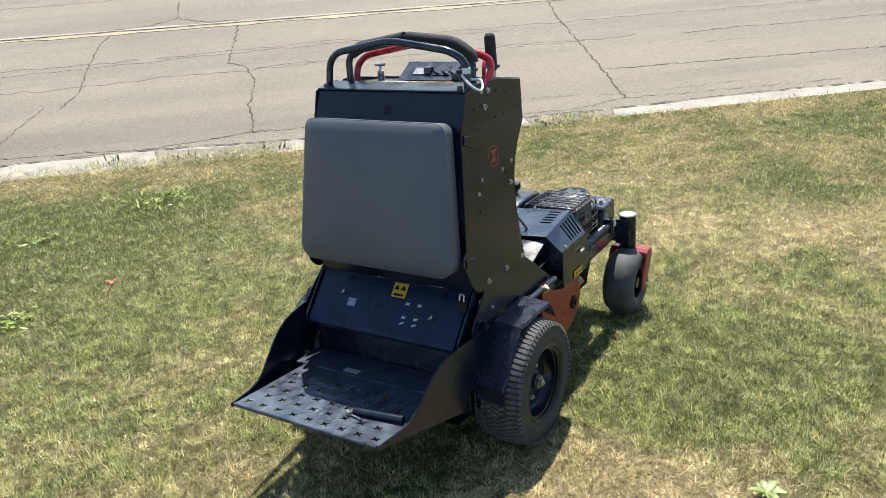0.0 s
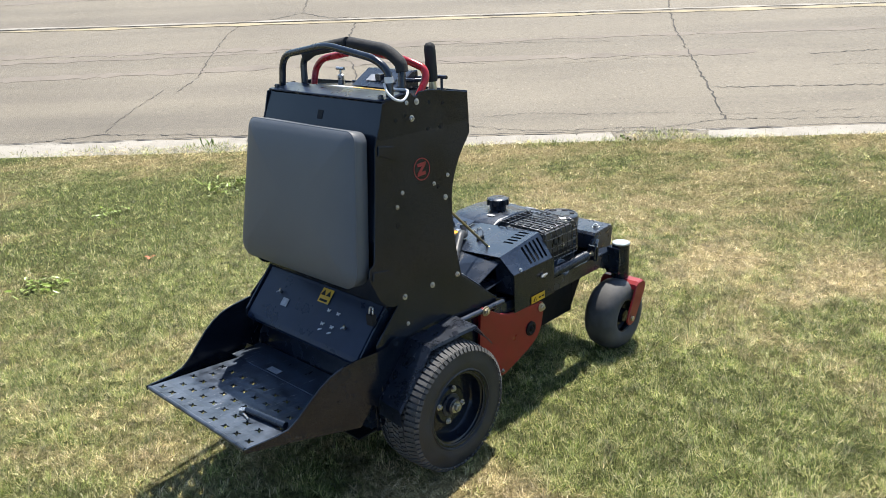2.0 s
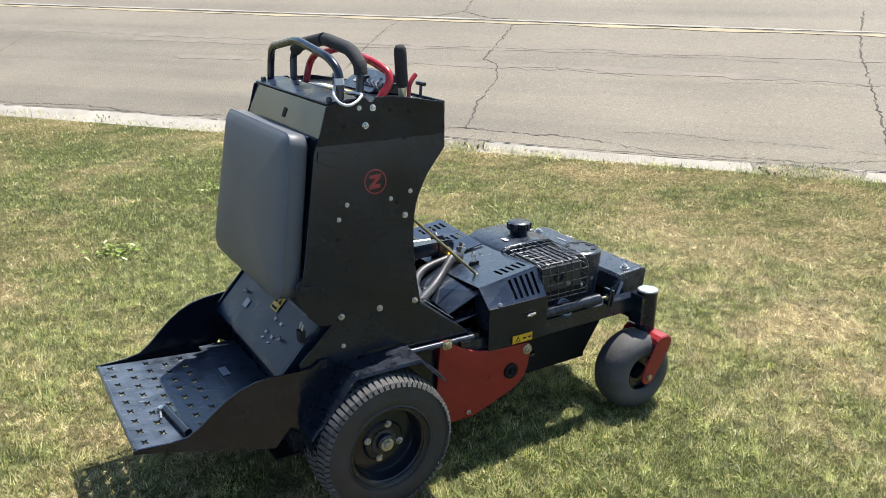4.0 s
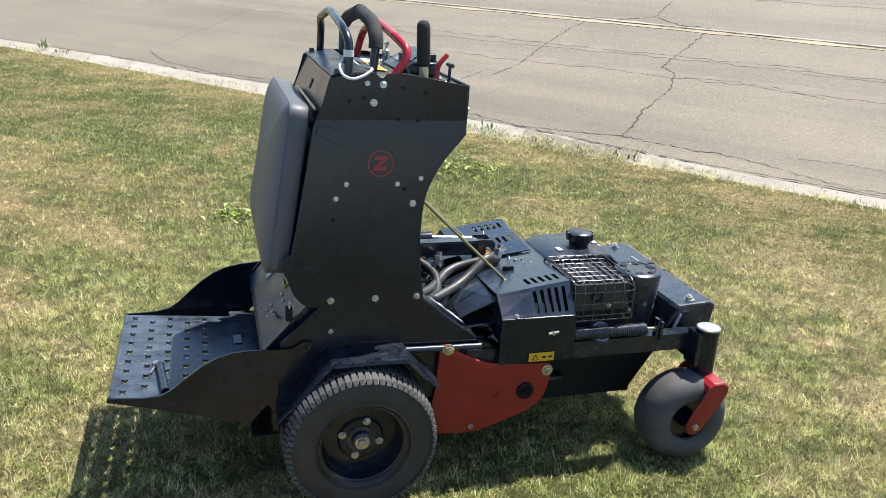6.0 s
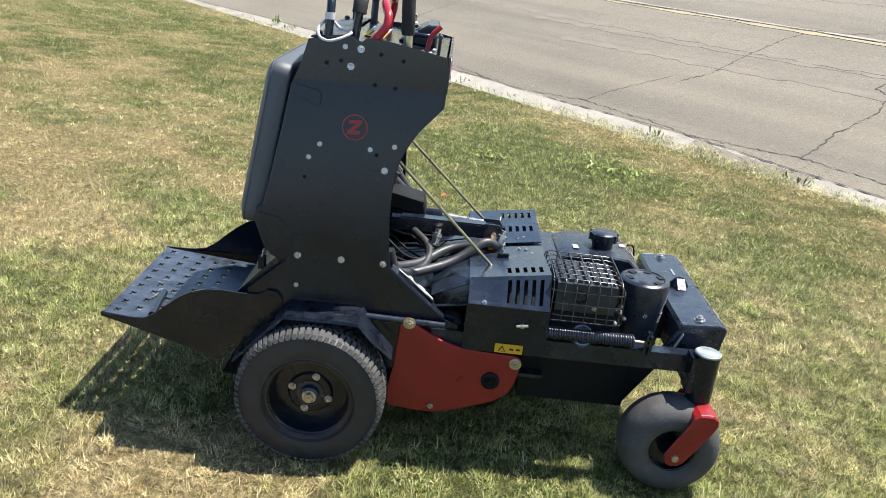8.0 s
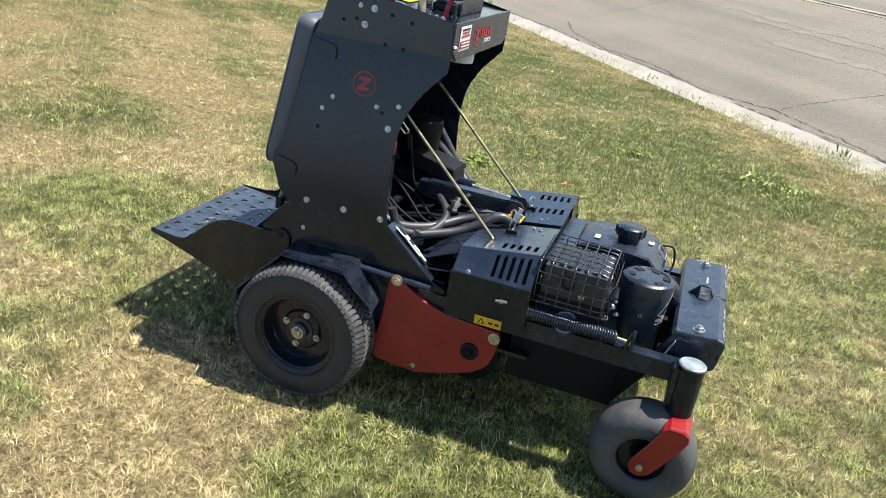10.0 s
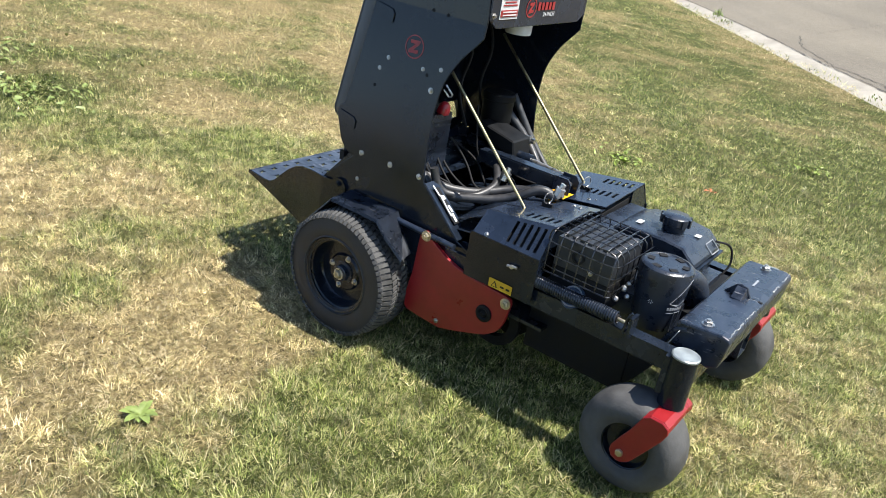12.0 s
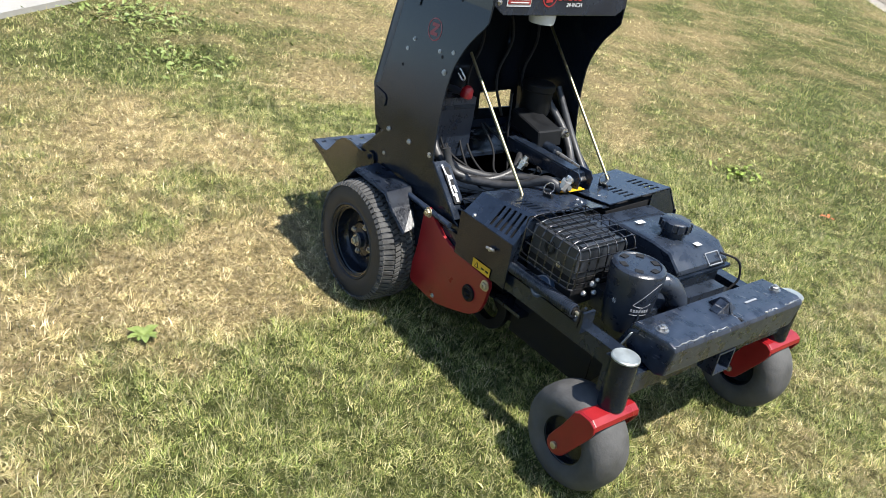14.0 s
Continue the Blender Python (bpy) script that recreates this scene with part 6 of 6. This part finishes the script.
HOSES = [
    ([(0.02, -0.23, 0.62), (0.14, -0.255, 0.52), (0.20, -0.22, 0.475), (0.34, -0.12, 0.49), (0.43, -0.07, 0.55), (0.470, -0.05, 0.53)], 0.0135),
    ([(0.02, -0.18, 0.60), (0.15, -0.23, 0.50), (0.24, -0.14, 0.480), (0.33, -0.03, 0.505), (0.44, -0.03, 0.525)], 0.0135),
    ([(0.17, -0.25, 0.56), (0.19, -0.24, 0.49), (0.26, -0.16, 0.475), (0.28, -0.06, 0.505), (0.22, 0.01, 0.53)], 0.0125),
    ([(0.10, 0.20, 0.66), (0.19, 0.23, 0.57), (0.27, 0.20, 0.50), (0.34, 0.12, 0.48)], 0.0135),
    ([(0.10, 0.24, 0.70), (0.20, 0.25, 0.56), (0.30, 0.24, 0.47), (0.36, 0.20, 0.46)], 0.0115),
]
for pts, r in HOSES:
    part("hose", tube(round_path(pts, 0.06, 6), r, 10), RUBBER_HOSE, mower, "grey-black hydraulic hose", smooth=70)
for p, d in (((0.470, -0.05, 0.535), (0.3, 0.2, 1)), ((0.440, -0.03, 0.528), (1, 0, 0.2)), ((0.285, -0.05, 0.52), (0.2, 0.4, 1)), ((0.20, 0.18, 0.59), (1, 0, 0))):
    part("hose_fitting", lathe([(0, 0), (0.013, 0), (0.013, 0.016), (0.016, 0.017), (0.016, 0.028), (0.009, 0.030), (0.009, 0.042), (0, 0.042)], axis_to(p, d), 6), STEEL, mower, smooth=30)
rng = random.Random(5)
for k in range(9):
    y0 = -0.25 + 0.05 * k
    pts = [(0.05 + rng.uniform(-0.02, 0.04), y0, 0.62 + rng.uniform(-0.05, 0.08)), (0.13, y0 + rng.uniform(-0.05, 0.05), 0.52), (0.22, y0 + rng.uniform(-0.06, 0.08), 0.47), (0.33, -0.2 + rng.uniform(0, 0.35), 0.475)]
    part("cable", tube(round_path(pts, 0.05, 5), 0.0036, 6), INK, mower, smooth=70)
for y in (-0.18, -0.07, 0.05, 0.16):
    pts = [(-0.03, y, 0.98), (0.03, y + 0.03, 0.85), (0.02, y - 0.03, 0.72), (0.06, y, 0.60)]
    part("cable", tube(round_path(pts, 0.08, 6), 0.0045, 6), INK, mower, smooth=70)
part("chain_hook", tube(round_path([(0.165, -0.245, 0.800), (0.185, -0.235, 0.775), (0.175, -0.235, 0.765), (0.160, -0.245, 0.785)], 0.01), 0.0022, 6), STEEL, mower, smooth=60)

# coring deck below the frame
deck = part("tine_deck", box(0.56, 0.86, -0.235, 0.235, 0.155, 0.300, 0.01), MATTE, mower)
part("deck_slope", prism([(0.86, -0.235, 0.165), (0.945, -0.235, 0.300), (0.86, -0.235, 0.300)], (0, 0.47, 0), 0.003), MATTE, mower)
for k in range(6):
    y = -0.225 + k * 0.09
    part("tine_wheel", lathe([(0.055, -0.012), (0.085, -0.008), (0.085, 0.008), (0.055, 0.012)], axis_to((0.45, y, 0.185), (0, 1, 0)), 20), MATTE, mower)

# ---- loose things on the lawn ----
def leafy(name, x, y, n, size, material, label, category, seed):
    rng = random.Random(seed)
    top = new(name)
    z0 = float(bank_height(np.array(x), np.array(y)))
    top.matrix_world = BANK @ Matrix.Translation((x, y, z0))
    tagged(top, label, category)
    for k in range(n):
        a = 2 * math.pi * k / n + rng.uniform(-0.3, 0.3)
        L = size * rng.uniform(0.65, 1.1)
        W = L * rng.uniform(0.16, 0.24)
        bm = bmesh.new()
        rows = []
        for i in range(7):
            t = i / 6
            w = W * math.sin(math.pi * min(1, t * 0.93 + 0.06)) ** 0.8
            h = 0.012 + L * 0.17 * math.sin(t * 1.9) * rng.uniform(0.85, 1.0)
            r = L * t
            ca, sa = math.cos(a), math.sin(a)
            rows.append([bm.verts.new((r * ca - w * q * sa, r * sa + w * q * ca, h + abs(q) * w * 0.35)) for q in (-1, 0, 1)])
        for p, q in zip(rows, rows[1:]):
            for j in range(2):
                bm.faces.new((p[j], p[j + 1], q[j + 1], q[j]))
        part("leaf", bm, material, top, smooth=80)
    return top


leafy("weed", -0.001, -1.088, 15, 0.050, WEED, "broad-leaved green weed growing in the dry lawn", "weed", 1)


def weed_patch(x, y, r, n, size, label, seed, material=None):
    """Many small oval leaves scattered low through the grass."""
    rng = random.Random(seed)
    bm = bmesh.new()
    for k in range(n):
        px, py = x + rng.gauss(0, r * 0.5), y + rng.gauss(0, r * 0.5)
        z = float(bank_height(np.array(px), np.array(py))) + rng.uniform(0.012, 0.034)
        L = size * rng.uniform(0.5, 1.2)
        m = Matrix.Translation((px, py, z)) @ Matrix.Rotation(rng.uniform(0, 6.28), 4, "Z") @ Matrix.Rotation(rng.gauss(0, 0.35), 4, "Y") @ Matrix.Rotation(rng.gauss(0, 0.3), 4, "X")
        edge = [(-L, 0, 0), (-L * 0.4, -L * 0.42, 0.15 * L), (L * 0.4, -L * 0.40, 0.12 * L), (L, 0, -0.12 * L), (L * 0.4, L * 0.40, 0.12 * L), (-L * 0.4, L * 0.42, 0.15 * L)]
        vs = [bm.verts.new(BANK @ m @ Vector(p)) for p in edge]
        c = bm.verts.new(BANK @ m @ Vector((0, 0, 0)))
        for i in range(6):
            bm.faces.new((c, vs[i], vs[(i + 1) % 6]))
    return tagged(part("weed_patch", bm, material or WEED, None), label, "weeds", kind="stuff")


def kerb_weeds(spots, seed):
    """Tall thin sprigs that stand in the joint of the edge strip."""
    rng = random.Random(seed)
    bm = bmesh.new()
    for e, off, n, tall in spots:
        for k in range(n):
            x, y = beside(EDGE + float(bend(e)) + off + rng.gauss(0, 0.035), e + rng.gauss(0, 0.07))
            p = BANK @ Vector((x, y, float(bank_height(np.array(x), np.array(y))) - 0.005))
            a, ln = rng.uniform(0, 6.28), tall * rng.uniform(0.4, 1.15)
            lean, w = rng.uniform(0.15, 0.8), rng.uniform(0.0035, 0.007)
            d, side = Vector((math.cos(a), math.sin(a), 0)), Vector((-math.sin(a), math.cos(a), 0)) * w
            q = p + d * (ln * 0.5 * math.sin(lean)) + Vector((0, 0, ln * 0.5 * math.cos(lean)))
            r = q + d * (ln * 0.5 * math.sin(lean * 1.7)) + Vector((0, 0, ln * 0.5 * math.cos(lean * 1.7)))
            vs = [bm.verts.new(v) for v in (p - side, p + side, q + side * 1.3, q - side * 1.3, r)]
            bm.faces.new(vs[:4])
            bm.faces.new((vs[3], vs[2], vs[4]))
    return tagged(part("kerb_weeds", bm, WEED, None), "straggling green weeds along the pale road edge", "weeds", kind="stuff")


kerb_weeds([(-9.2, 0.14, 22, 0.13), (-8.6, 0.08, 12, 0.09), (-4.6, 0.04, 8, 0.06), (-2.05, 0.04, 14, 0.07), (-1.55, 0.02, 12, 0.06), (-0.75, 0.04, 14, 0.07), (1.45, 0.01, 12, 0.06)], 12)
weed_patch(-0.224, 2.153, 0.13, 60, 0.022, "bright green dandelion clump in the lawn", 2, WEED_BRIGHT)
weed_patch(1.45, 3.05, 0.30, 130, 0.018, "bright green clover patch near the road", 7, WEED_BRIGHT)
weed_patch(0.58, 3.18, 0.13, 45, 0.018, "small bright green clover patch in the lawn", 8, WEED_BRIGHT)
weed_patch(-2.58, -0.06, 0.36, 130, 0.022, "dark broad-leaved weeds spreading low in the lawn", 5)
weed_patch(-3.55, 0.02, 0.50, 240, 0.026, "bright broad-leaved weeds beside the footpath", 6)
leafy("fallen_leaf", 0.316, 2.111, 3, 0.05, DEAD_LEAF, "curled orange dead leaf lying on the grass", "leaf", 4)
